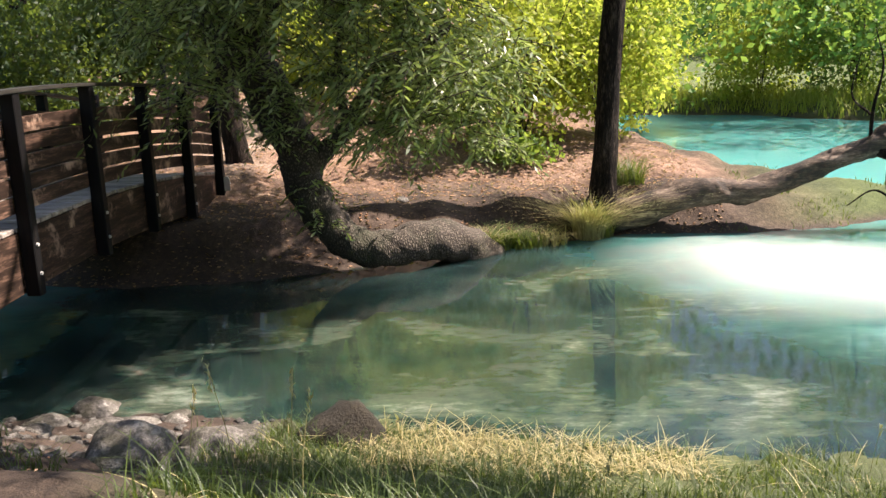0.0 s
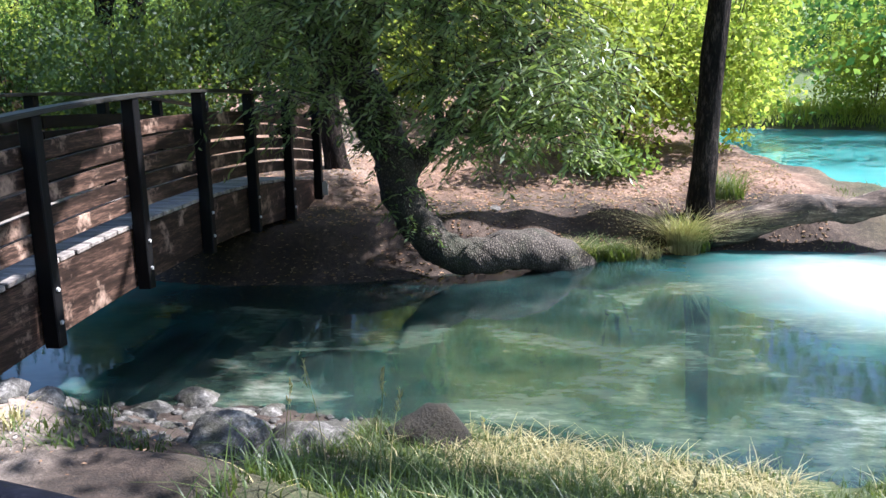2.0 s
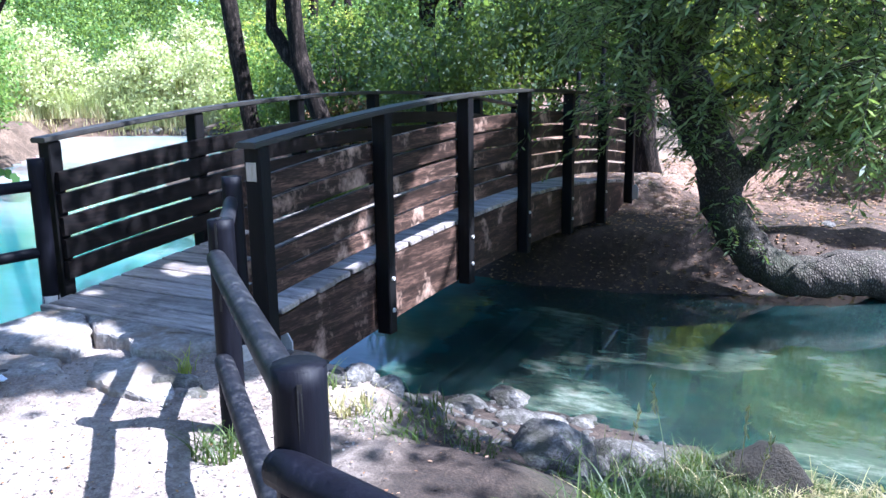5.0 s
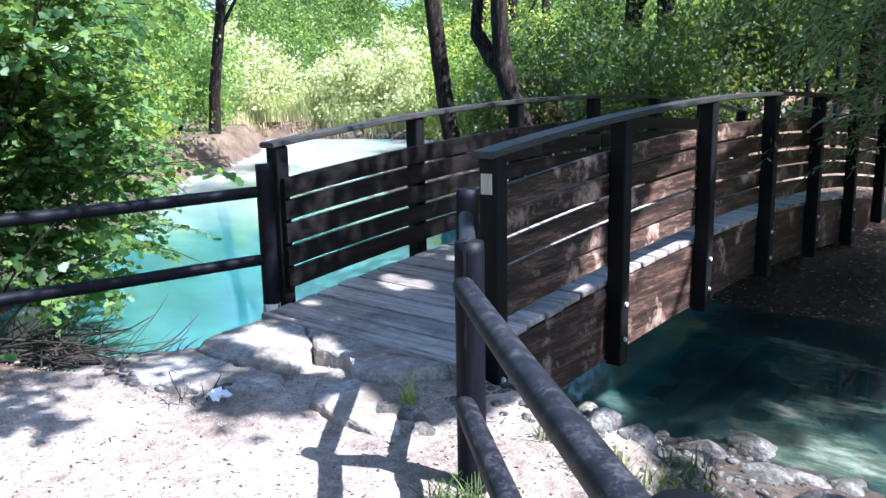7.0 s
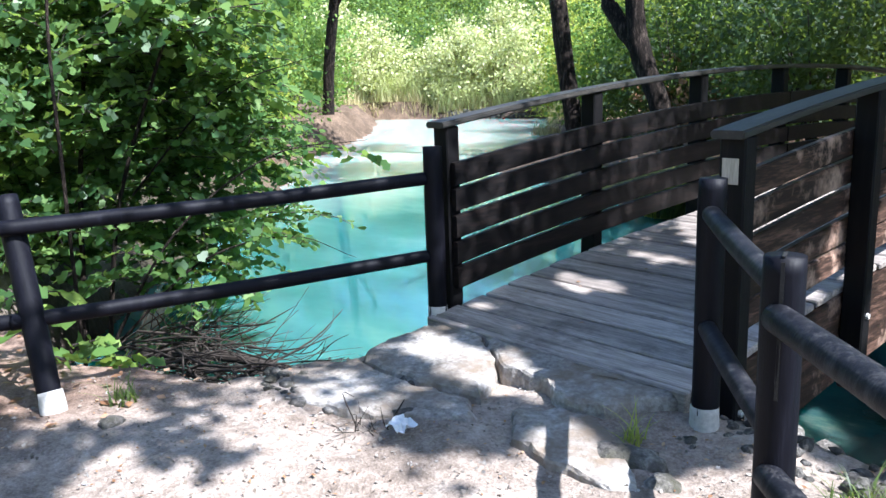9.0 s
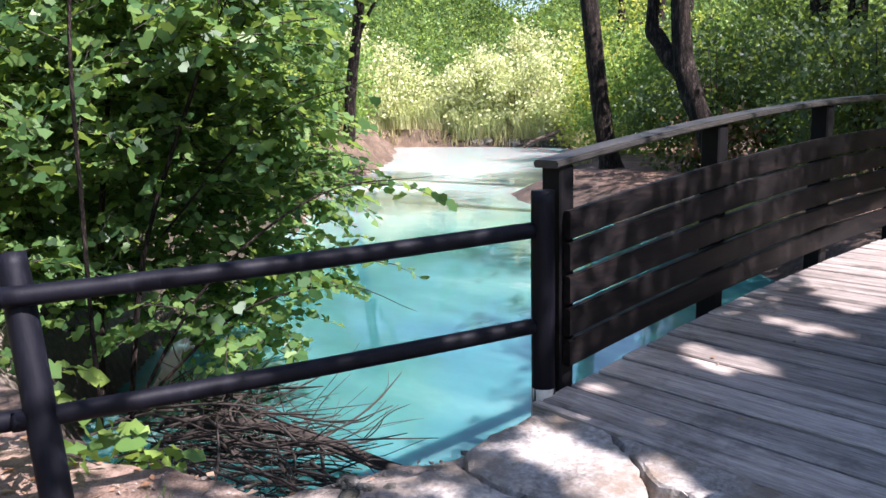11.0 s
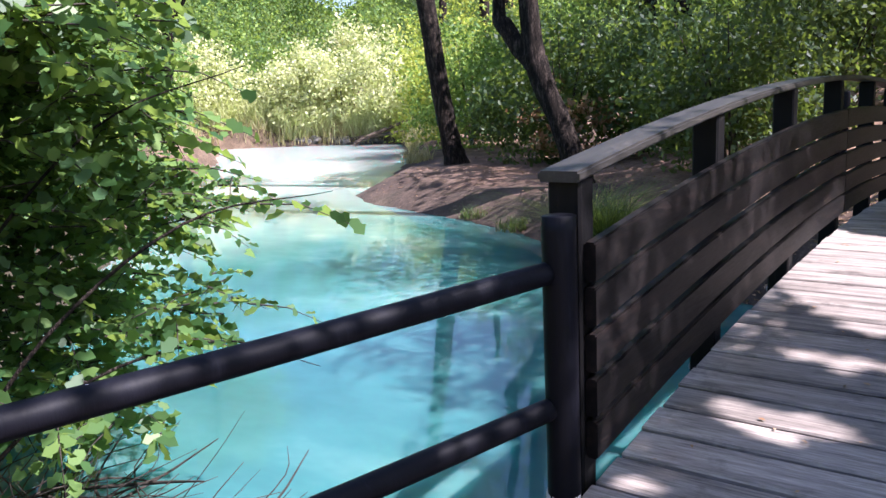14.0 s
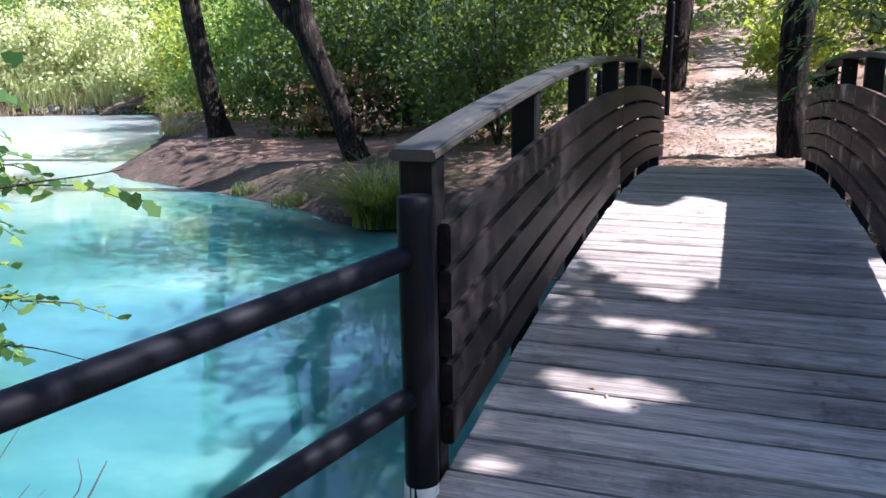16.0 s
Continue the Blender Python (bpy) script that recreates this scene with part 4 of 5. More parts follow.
def shrub(x, y, rx, ry, h, n, mat, leaf=(0.14, 0.09), label="dense green woodland shrub", z=None):
    g = ground_at(x, y) if z is None else z
    s = empty("shrub", (x, y, g))
    tagged(s, label, "shrub")
    stems = []
    for _ in range(7):
        a, q = random.uniform(0, 6.28), random.uniform(0.2, 0.75)
        stems.append(tube_arrays([(0, 0, -0.1, 0.03), (math.cos(a) * rx * q * 0.5, math.sin(a) * ry * q * 0.5, h * 0.45, 0.02), (math.cos(a) * rx * q, math.sin(a) * ry * q, h * 0.85, 0.008)], 5, 0.1, 3))
    for arrays in stems:
        st = new("stem", joined("stem", [arrays], TWIG))
        st.parent = s
    blobs = [(0, 0, h * 0.45, rx, ry, h * 0.5)]
    for _ in range(11):
        a, q = random.uniform(0, 6.28), random.uniform(0.2, 0.5)
        blobs.append((math.cos(a) * rx * 0.85, math.sin(a) * ry * 0.85, h * random.uniform(0.2, 1.08), rx * q, ry * q, h * q * 0.55))
    c = cloud(blobs, n, 0.17 * (rx + ry) / 2 * 0.6 + 0.07, 30)
    c[:, 2] = np.maximum(c[:, 2], 0.03)
    ob = new("foliage", leaves("foliage", c, leaf[0], leaf[1], mat))
    ob.parent = s
    return s

# ---- shrubs and woods, far bank ----
for x, y, rx, ry, h, n, mat in (
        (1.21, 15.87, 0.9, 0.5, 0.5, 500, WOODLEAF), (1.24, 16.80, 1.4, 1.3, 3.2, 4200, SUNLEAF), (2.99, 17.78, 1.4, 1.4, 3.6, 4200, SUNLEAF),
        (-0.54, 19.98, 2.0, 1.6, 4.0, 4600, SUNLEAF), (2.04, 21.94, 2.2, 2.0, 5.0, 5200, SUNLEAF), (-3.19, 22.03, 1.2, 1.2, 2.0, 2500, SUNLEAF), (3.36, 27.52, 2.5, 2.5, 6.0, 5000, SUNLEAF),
        (-6.15, 31.85, 2.6, 1.8, 10.0, 6000, WOODLEAF), (-3.58, 36.10, 2.6, 1.8, 10.0, 6000, SUNLEAF), (-8.39, 17.08, 1.8, 1.5, 3.0, 4200, SHADELEAF), (-9.40, 19.78, 2.2, 1.8, 3.2, 5000, SHADELEAF), (-7.88, 22.11, 2.0, 1.8, 3.4, 4200, SHADELEAF), (-13.88, 21.29, 2.2, 1.8, 3.6, 4600, SHADELEAF),
        (-11.17, 22.18, 2.2, 1.7, 2.4, 3600, SHADELEAF), (-16.47, 25.08, 2.5, 2.2, 4.5, 5000, WOODLEAF), (-20.29, 26.53, 2.2, 2.2, 4.2, 4200, WOODLEAF), (-23.05, 30.66, 2.6, 2.4, 5.0, 4200, SUNLEAF),
        # The REED shrubs wear the same pale tone in place of strong sun.
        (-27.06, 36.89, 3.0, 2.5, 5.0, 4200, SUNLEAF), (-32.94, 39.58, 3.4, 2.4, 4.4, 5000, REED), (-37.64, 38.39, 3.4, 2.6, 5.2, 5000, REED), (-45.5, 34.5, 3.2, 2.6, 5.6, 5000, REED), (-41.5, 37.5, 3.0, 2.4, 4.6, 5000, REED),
        (-37.0, 23.6, 3.0, 2.6, 5.0, 4200, WOODLEAF), (-14.2, 2.4, 1.8, 1.6, 4.0, 4200, SUNLEAF), (-16.5, 0.6, 2.4, 2.2, 5.2, 4600, SUNLEAF), (-17.5, 4.5, 2.2, 2.0, 4.2, 4200, SUNLEAF), (-27.40, 15.53, 2.6, 2.4, 4.6, 4200, WOODLEAF), (-16.61, 8.46, 1.6, 1.3, 2.4, 3000, WOODLEAF), (-21.57, 11.47, 2.4, 2.2, 4.4, 5200, WOODLEAF), (-15.5, 6.8, 2.2, 2.0, 4.4, 6000, WOODLEAF), (-12.3, 5.0, 1.6, 1.4, 3.4, 5200, WOODLEAF), (-18.71, 9.41, 1.8, 1.6, 2.6, 4200, SUNLEAF), (-24.59, 13.91, 1.8, 1.6, 2.8, 4200, SUNLEAF), (-32.6, 18.6, 2.4, 2.2, 4.0, 4200, SUNLEAF),
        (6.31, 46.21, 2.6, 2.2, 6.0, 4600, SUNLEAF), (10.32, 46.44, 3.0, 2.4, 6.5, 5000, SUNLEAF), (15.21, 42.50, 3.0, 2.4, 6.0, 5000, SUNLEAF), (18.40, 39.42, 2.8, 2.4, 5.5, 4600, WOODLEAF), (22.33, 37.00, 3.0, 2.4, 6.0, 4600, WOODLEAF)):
    shrub(x, y, rx, ry, h, int(n * 1.9), mat, (0.08 + 0.0030 * math.hypot(x + 2, y - 2), 0.045 + 0.0019 * math.hypot(x + 2, y - 2)), "yellow-green shrub on the bank, coloured bright as in sun" if mat is SUNLEAF else "shrub under the trees, shade put into its deep green" if mat is SHADELEAF else "dense green woodland shrub")
shrub(-13.50, 20.81, 1.1, 0.8, 1.7, 700, REDLEAF, (0.2, 0.11), "dead russet-leaved bush behind the forked tree")


def far_woods():
    """The wood that closes the place all round, in one piece."""
    pts = []
    for k in range(120):
        a = 2 * math.pi * k / 120
        x, y = -6 + 62 * math.cos(a), 20 + 50 * math.sin(a)
        if abs(math.atan2(y - 10, x - 2) - radians(32)) < 0.16:
            continue
        pts.append((x, y, 4.5, 4.0, 4.0, 5.0 + 2.5 * math.sin(k * 1.7)))
        pts.append((x * 1.1, y * 1.1, 9.0, 4.5, 4.5, 4.0 + 2 * math.sin(k * 2.3)))
    for k in range(30):
        a = radians(95 + 3.2 * k)
        pts.append((-6 + 70 * math.cos(a), 20 + 58 * math.sin(a), 14.0, 5.0, 5.0, 5.0))
    for k in range(26):
        pts.append((-14 + 1.5 * k, 32 + 4 * math.sin(k * 1.9), 5.0, 2.6, 2.4, 4.0 + math.sin(k)))
    for k in range(7):
        pts.append((-9 + 2 * k, 29.0, 8.0, 2.2, 1.8, 3.2))
    for k in range(20):
        pts.append((-16 + 2.2 * k, 35 + 3 * math.sin(k * 1.3), 10.5, 3.0, 2.6, 3.6 + math.sin(k * 2.0)))
    for k in range(16):
        pts.append((-26 + 4.4 * k, -12 + 2 * math.sin(k * 2.1), 4.0, 3.0, 2.6, 5.0))
    for k in range(10):
        pts.append((-12 - 2.6 * k, -2 + 1.0 * k + math.sin(k * 2.2), 3.4, 2.4, 2.0, 4.6))
    return tagged(new("woodland", leaves("woodland", cloud(pts, 400000, 0.7, 16), 0.32, 0.2, WOODLEAF)), "dense green broadleaf wood closing the far view", "woodland", kind="stuff")


far_woods()


# ---- the broadleaf bush over the pool ----
def build_bush():
    o = Vector((-8.6, 4.3, -0.5))
    b = empty("bush", o)
    tagged(b, "large dark-green broadleaf bush leaning over the water behind the fence", "bush")
    loc = lambda pts: [(p[0] - o.x, p[1] - o.y, p[2] - o.z, p[3]) for p in pts]
    for pts in ([(-8.6, 4.3, -0.7, 0.06), (-8.5, 4.5, 0.6, 0.05), (-8.1, 4.9, 2.0, 0.035), (-7.8, 5.3, 3.6, 0.015)],
                [(-8.9, 4.2, -0.7, 0.07), (-9.1, 4.4, 0.8, 0.06), (-9.4, 4.8, 2.6, 0.04), (-9.6, 5.2, 4.4, 0.02)],
                [(-8.4, 4.2, -0.7, 0.04), (-8.0, 4.7, 0.3, 0.03), (-7.6, 5.4, 0.9, 0.02), (-7.2, 6.1, 1.0, 0.006)],
                [(-8.3, 4.0, -0.7, 0.045), (-7.9, 3.9, 0.8, 0.04), (-7.7, 3.9, 2.2, 0.03), (-7.6, 4.2, 3.8, 0.012)],
                [(-8.7, 4.4, -0.7, 0.035), (-8.2, 5.0, 0.0, 0.03), (-7.7, 5.6, 0.2, 0.015), (-7.3, 6.0, 0.0, 0.005)],
                [(-8.5, 4.6, 0.6, 0.03), (-8.0, 5.2, 1.4, 0.02), (-7.6, 5.9, 1.7, 0.006)],
                [(-8.1, 4.9, 2.0, 0.02), (-7.5, 5.0, 2.5, 0.012), (-7.0, 5.3, 2.6, 0.005)]):
        tube("stem", [(p[0], p[1], p[2], p[3] * 0.36) for p in loc(pts)], BARKDARK, b, 7, 0.1)
    blobs = [(-9.3, 5.2, 1.9, 1.5, 1.1, 1.5), (-8.4, 5.0, 2.2, 1.0, 0.8, 0.8), (-9.6, 3.7, 1.5, 1.3, 1.2, 1.5), (-8.6, 3.6, 0.4, 0.6, 0.4, 0.5), (-8.3, 4.4, 0.1, 0.5, 0.3, 0.25), (-8.3, 5.5, 1.25, 0.8, 0.5, 0.55), (-8.3, 5.4, 0.25, 0.6, 0.4, 0.25), (-7.9, 5.8, 0.95, 0.3, 0.25, 0.15), (-9.0, 5.0, 0.6, 0.9, 0.6, 0.5), (-8.6, 5.3, -0.25, 0.8, 0.5, 0.3), (-9.6, 5.4, 0.0, 0.8, 0.6, 0.6), (-10.2, 4.4, 0.5, 1.0, 1.0, 1.0), (-8.9, 6.0, 0.75, 0.6, 0.4, 0.45), (-9.3, 5.8, 0.2, 0.6, 0.4, 0.35), (-9.9, 6.4, 0.9, 0.8, 0.5, 0.8)]
    lm, tm = sprays(1800, blobs, (0.115, 0.085), BUSHLEAF, 12, 0.6, 0.4)
    tip, tt = sprays(44, [(-8.05, 5.7, 1.0, 0.3, 0.3, 0.18), (-7.95, 5.8, 0.35, 0.22, 0.25, 0.12)], (0.085, 0.045), BUSHLEAF, 9, 0.42, 0.3)
    low, lt = sprays(26, [(-6.35, 2.95, 0.35, 0.35, 0.5, 0.35), (-6.3, 3.5, -0.05, 0.3, 0.3, 0.2), (-6.6, 2.5, 0.5, 0.4, 0.4, 0.4)], (0.12, 0.085), WOODLEAF, 9, 0.35, 0.4)
    for name, me in (("foliage", lm), ("twig_mass", tm), ("tip_foliage", tip), ("tip_twig_mass", tt), ("low_foliage", low), ("low_twig_mass", lt)):
        me.transform(Matrix.Translation(-o))
        ob = tagged(new(name, me), kind="stuff")
        ob.parent = b


build_bush()


def twig_tangle(name, label, centre, spread, n, mat, aim, length=(0.4, 1.3), r=0.008, rise=0.22):
    pieces = []
    for _ in range(n):
        p = np.array(centre) + np.random.uniform(-1, 1, 3) * np.array(spread)
        d = np.array(aim) + np.random.normal(size=3) * np.array([0.5, 0.5, rise])
        d *= random.uniform(*length) / (np.linalg.norm(d) + 1e-6)
        rr = r * random.uniform(0.5, 1.8)
        k = np.random.normal(size=3) * 0.06
        pieces.append(tube_arrays([(*p, rr), (*(p + d * 0.5 + k), rr * 0.8), (*(p + d), rr * 0.3)], 5, 0.1, 3))
    me = joined(name, pieces, mat)
    me.transform(Matrix.Translation(-Vector(centre)))
    ob = tagged(new(name, me), label, "branches", kind="stuff")
    ob.location = centre
    return ob


twig_tangle("fallen_branches", "tangle of dark bare branches lying at the water's edge", (-7.7, 4.55, -0.76), (0.9, 0.5, 0.2), 210, TWIG, (0.8, 0.5, 0.0), (0.4, 1.1), 0.008, 0.09)
twig_tangle("hanging_twigs", "thin dark stems rising from the water under the bush", (-8.1, 4.9, -0.85), (1.0, 0.6, 0.1), 110, TWIG, (0.4, 0.35, 0.45), (0.3, 0.9), 0.004)
twig_tangle("dry_sticks", "bleached dry sticks on the bank behind the fence", (-6.5, 4.15, -0.60), (0.4, 0.2, 0.08), 26, DRYTWIG, (0.7, 0.5, -0.12), (0.3, 0.8), 0.007)
tube("driftwood", [(-8.4, 4.5, -0.75, 0.05), (-7.6, 5.0, -0.72, 0.045), (-6.7, 5.5, -0.93, 0.03)], TWIG, None, 8, 0.1)
tagged(bpy.data.objects["driftwood"], "dark sunken branch lying in the pool's edge", "branch")


# ---- unseen tree added to shade path, grass and bridge ----
tree("unseen broadleaf tree added to shade path and bridge", [(3.4, -0.6, -0.1, 0.32), (3.3, -0.5, 0.4, 0.24), (2.9, 0.1, 3.0, 0.2), (2.2, 1.2, 5.2, 0.15), (0.8, 3.0, 6.6, 0.08)], [[(2.9, 0.1, 3.2, 0.1), (1.5, -0.5, 5.2, 0.06), (-1.0, 0.2, 6.2, 0.03)], [(2.2, 1.2, 5.2, 0.09), (3.0, 3.4, 6.4, 0.05)]],
     [(0.3, 4.0, 6.6, 1.5, 1.1, 0.6), (-1.6, 2.0, 6.4, 1.2, 1.1, 0.6), (2.2, 2.4, 6.6, 1.7, 1.5, 0.9), (-0.9, 5.6, 6.3, 1.0, 0.8, 0.5), (2.0, 6.2, 6.2, 1.2, 1.0, 0.6), (-2.9, 3.6, 6.6, 0.8, 0.7, 0.4), (-3.2, 0.6, 6.6, 1.3, 1.0, 0.6), (0.1, 7.0, 6.2, 1.5, 1.2, 0.5), (-0.2, 7.6, 6.3, 0.8, 1.0, 0.5), (-3.6, 6.0, 6.5, 0.5, 0.45, 0.3), (-2.4, 5.0, 6.4, 1.0, 0.9, 0.4), (4.7, 6.3, 6.4, 1.8, 1.2, 0.6), (6.0, 5.0, 6.4, 1.4, 1.1, 0.6)], 36000, (0.13, 0.09), mat=BUSHLEAF, clump=0.22)


# ---- fallen trunk on the spit ----
def build_log():
    o = Vector((3.67, 13.70, -0.6))
    g = empty("fallen_trunk", o)
    tagged(g, "peeling fallen trunk resting on the low spit over the water", "fallen tree")
    loc = lambda pts: [(p[0] - o.x, p[1] - o.y, p[2] - o.z, p[3]) for p in pts]
    tube("trunk", loc([(2.38, 13.75, -0.80, 0.25), (2.91, 13.70, -0.62, 0.24), (3.67, 13.65, -0.38, 0.22), (4.10, 13.65, -0.40, 0.19), (4.61, 13.65, -0.36, 0.18), (5.45, 13.65, -0.05, 0.17), (6.20, 13.65, 0.22, 0.16), (6.52, 13.66, 0.42, 0.17), (7.29, 13.76, 0.8, 0.14), (8.37, 13.86, 1.3, 0.10)]), DEADWOOD, g, 14, 0.18, 7)
    for pts in ([(6.24, 13.65, 0.2, 0.10), (6.48, 13.50, 0.1, 0.09), (6.67, 13.40, 0.05, 0.06)], [(6.20, 13.65, 0.3, 0.03), (6.16, 13.55, 0.8, 0.025), (6.25, 13.55, 1.4, 0.015), (6.11, 13.55, 1.9, 0.008)], [(6.15, 13.60, 0.7, 0.02), (5.83, 13.55, 1.0, 0.012), (5.92, 13.55, 1.6, 0.006)],
                [(6.48, 13.55, 0.2, 0.02), (6.39, 13.45, -0.3, 0.015), (6.53, 13.45, -0.75, 0.012)], [(6.58, 13.45, -0.6, 0.02), (6.21, 13.45, -0.4, 0.015), (5.84, 13.45, -0.62, 0.008)], [(6.49, 13.45, -0.5, 0.015), (6.85, 13.45, -0.3, 0.012), (7.04, 13.35, 0.1, 0.006)]):
        tube("branch", loc(pts), BARKDARK, g, 6, 0.15)
    lm, tm = sprays(80, [(7.13, 13.46, 1.3, 0.6, 0.5, 0.7), (6.58, 13.45, 0.8, 0.3, 0.3, 0.3), (6.68, 13.35, -0.3, 0.3, 0.2, 0.2)], (0.09, 0.035), WILLOWLEAF, 9, 0.4, 0.3)
    for name, me in (("foliage", lm), ("twig_mass", tm)):
        me.transform(Matrix.Translation(-o))
        ob = tagged(new(name, me), kind="stuff")
        ob.parent = g


build_log()


# ---- stones and broken concrete ----
def rock(x, y, z, sx, sy, sz, label="grey limestone rock on the stream bank", mat=ROCK, seed=0, turn=0.0):
    bm = bmesh.new()
    bmesh.ops.create_icosphere(bm, subdivisions=3, radius=1.0)
    off = Vector((seed * 3.7, seed * 1.9, seed * 0.7))
    for v in bm.verts:
        n = v.co.normalized()
        k = 1 + 0.42 * noise.noise(n * 1.1 + off) + 0.2 * noise.noise(n * 2.7 + off) + 0.14 * noise.noise(n * 6 + off) + 0.06 * noise.noise(n * 15 + off)
        c = n * k
        for ax in (Vector((0.8, 0.3, 0.5)), Vector((-0.5, 0.7, 0.4)), Vector((0.1, -0.8, 0.6)), Vector((-0.3, -0.2, 0.93))):
            e = c.dot(ax.normalized()) - 0.78
            if e > 0:
                c = c - ax.normalized() * e * 0.8
        v.co = Vector((c.x * sx, c.y * sy, c.z * sz))
    ob = part("rock", bm, mat, None, "", True)
    ob.location, ob.rotation_euler = (x, y, z), (0, 0, turn)
    return tagged(ob, label, "rock", "bank rocks")


k = 0
for x, y, up, sx, sy, sz, label in (
        (-1.80, 5.62, 0.06, 0.34, 0.28, 0.30, "large smooth buff boulder on the stream bank"), (-2.81, 5.39, 0.02, 0.36, 0.24, 0.11, "flat grey rock slab at the bank's edge"), (-2.94, 5.76, 0.0, 0.26, 0.20, 0.14, ""),
        (-2.37, 5.28, 0.03, 0.14, 0.12, 0.12, ""), (-2.53, 5.16, 0.03, 0.11, 0.10, 0.11, ""), (-2.66, 5.06, 0.02, 0.12, 0.09, 0.10, ""), (-2.73, 4.88, 0.02, 0.10, 0.07, 0.07, ""), (-2.49, 5.48, 0.0, 0.12, 0.1, 0.09, ""),
        (-2.79, 7.41, 0.05, 0.24, 0.18, 0.13, "white limestone rock in the shallows"), (-2.99, 7.01, 0.02, 0.2, 0.16, 0.09, "white limestone rock in the shallows"), (-2.53, 6.92, 0.0, 0.26, 0.2, 0.08, "pale limestone rock at the water's edge"),
        (-2.34, 7.08, 0.0, 0.2, 0.15, 0.09, "pale limestone rock at the water's edge"), (-2.09, 7.19, 0.0, 0.16, 0.14, 0.08, ""), (-2.86, 6.65, 0.0, 0.14, 0.12, 0.07, ""), (-2.16, 6.72, 0.0, 0.13, 0.1, 0.07, ""), (-3.26, 6.85, 0.02, 0.1, 0.09, 0.07, ""),
        (-1.57, 6.53, 0.05, 0.34, 0.30, 0.22, "mossy dark boulder at the water's edge"), (-1.67, 6.11, 0.03, 0.15, 0.13, 0.12, "pale lichened stone in the grass"), (-4.12, 7.27, 0.05, 0.16, 0.13, 0.09, "dark wet stone under the bridge"), (-3.78, 7.15, 0.03, 0.12, 0.1, 0.08, "dark wet stone under the bridge"),
        (-5.29, 3.20, 0.0, 0.07, 0.06, 0.04, "small white stone on the path"), (-3.49, 4.53, 0.0, 0.16, 0.11, 0.07, "pale flat stone beside the bridge post"), (-3.28, 4.46, 0.0, 0.1, 0.08, 0.05, "pale flat stone beside the bridge post"),
        (0.53, 15.88, 0.02, 0.12, 0.1, 0.08, ""), (-0.75, 13.30, 0.02, 0.14, 0.1, 0.08, "")):
    k += 1
    rock(x, y, ground_at(x, y) + up * 0.5 - sz * 0.1, sx * 0.9, sy * 0.9, sz * 0.75, label or "grey limestone rock on the stream bank", ROCK, k, k * 1.3)
rock(-0.75, 6.71, ground_at(-0.75, 6.71) - 0.02, 0.34, 0.30, 0.27, "rounded turf-covered hummock at the water's edge", surface("turf", [(0.3, (0.008, 0.007, 0.005)), (0.55, (0.026, 0.02, 0.012)), (0.75, (0.07, 0.055, 0.03))], 6.0, (0.85, 1.0), 1.0, 0.05), 41)


def slab(points, top, thick, label, seed, tilt=(0.0, 0.0)):
    """A broken concrete slab: a worn top, chipped ragged rims and a rough broken face all round."""
    rnd = random.Random(seed)
    bm = bmesh.new()
    ring = []
    n = len(points)
    for i in range(n):
        a, b = Vector(points[i]), Vector(points[(i + 1) % n])
        m = max(2, int((b - a).length / 0.045))
        for j in range(m):
            p = a.lerp(b, j / m)
            w = Vector((p.x * 9 + seed, p.y * 9, seed * 1.7))
            ring.append((p.x + 0.035 * noise.noise(w) + rnd.uniform(-0.008, 0.008), p.y + 0.035 * noise.noise(w + Vector((7, 3, 1))) + rnd.uniform(-0.008, 0.008)))
    cx, cy = sum(p[0] for p in ring) / len(ring), sum(p[1] for p in ring) / len(ring)
    level = lambda x, y: top + (x - cx) * tilt[0] + (y - cy) * tilt[1] + 0.012 * noise.noise(Vector((x * 5, y * 5, seed)))
    rows = []
    for grow, drop in ((1.05, thick), (1.015, 0.035), (0.985, 0.010), (0.93, 0.0), (0.6, -0.002), (0.25, -0.002)):
        rows.append([bm.verts.new((cx + (x - cx) * grow, cy + (y - cy) * grow, level(cx + (x - cx) * grow, cy + (y - cy) * grow) - drop + (rnd.uniform(-0.006, 0.006) if grow > 0.9 else 0))) for x, y in ring])
    for low, high in zip(rows, rows[1:]):
        for i in range(len(ring)):
            j = (i + 1) % len(ring)
            bm.faces.new((low[i], low[j], high[j], high[i]))
    bm.faces.new(rows[-1])
    bmesh.ops.recalc_face_normals(bm, faces=bm.faces)
    return tagged(part("concrete_slab", bm, CONCRETE), label, "slab", "broken abutment")


slab([(-4.80, 5.06), (-3.58, 5.06), (-3.66, 4.89), (-3.76, 4.74), (-3.96, 4.71), (-4.10, 4.79), (-4.40, 4.80)], 0.098, 0.35, "broken grey concrete slab against the deck's end", 2, (0.0, 0.03))
slab([(-5.20, 4.78), (-5.18, 5.06), (-4.83, 5.06), (-4.43, 4.78), (-4.30, 4.52), (-4.46, 4.46), (-4.76, 4.41), (-5.01, 4.42), (-5.16, 4.50)], 0.082, 0.6, "cracked pale concrete slab at the bridge's foot", 1, (0.0, 0.05))
slab([(-3.94, 4.67), (-3.75, 4.70), (-3.50, 4.55), (-3.27, 4.32), (-3.42, 4.27), (-3.70, 4.29), (-3.91, 4.33), (-4.07, 4.52)], 0.038, 0.2, "sunken cracked concrete slab on the path", 3, (-0.02, 0.04))
slab([(-5.12, 4.44), (-4.78, 4.37), (-4.46, 4.42), (-4.28, 4.46), (-4.12, 4.34), (-4.45, 4.10), (-4.95, 3.92), (-5.22, 4.10)], 0.045, 0.3, "crumbling concrete edge worn into the gravel", 4, (0.0, 0.06))
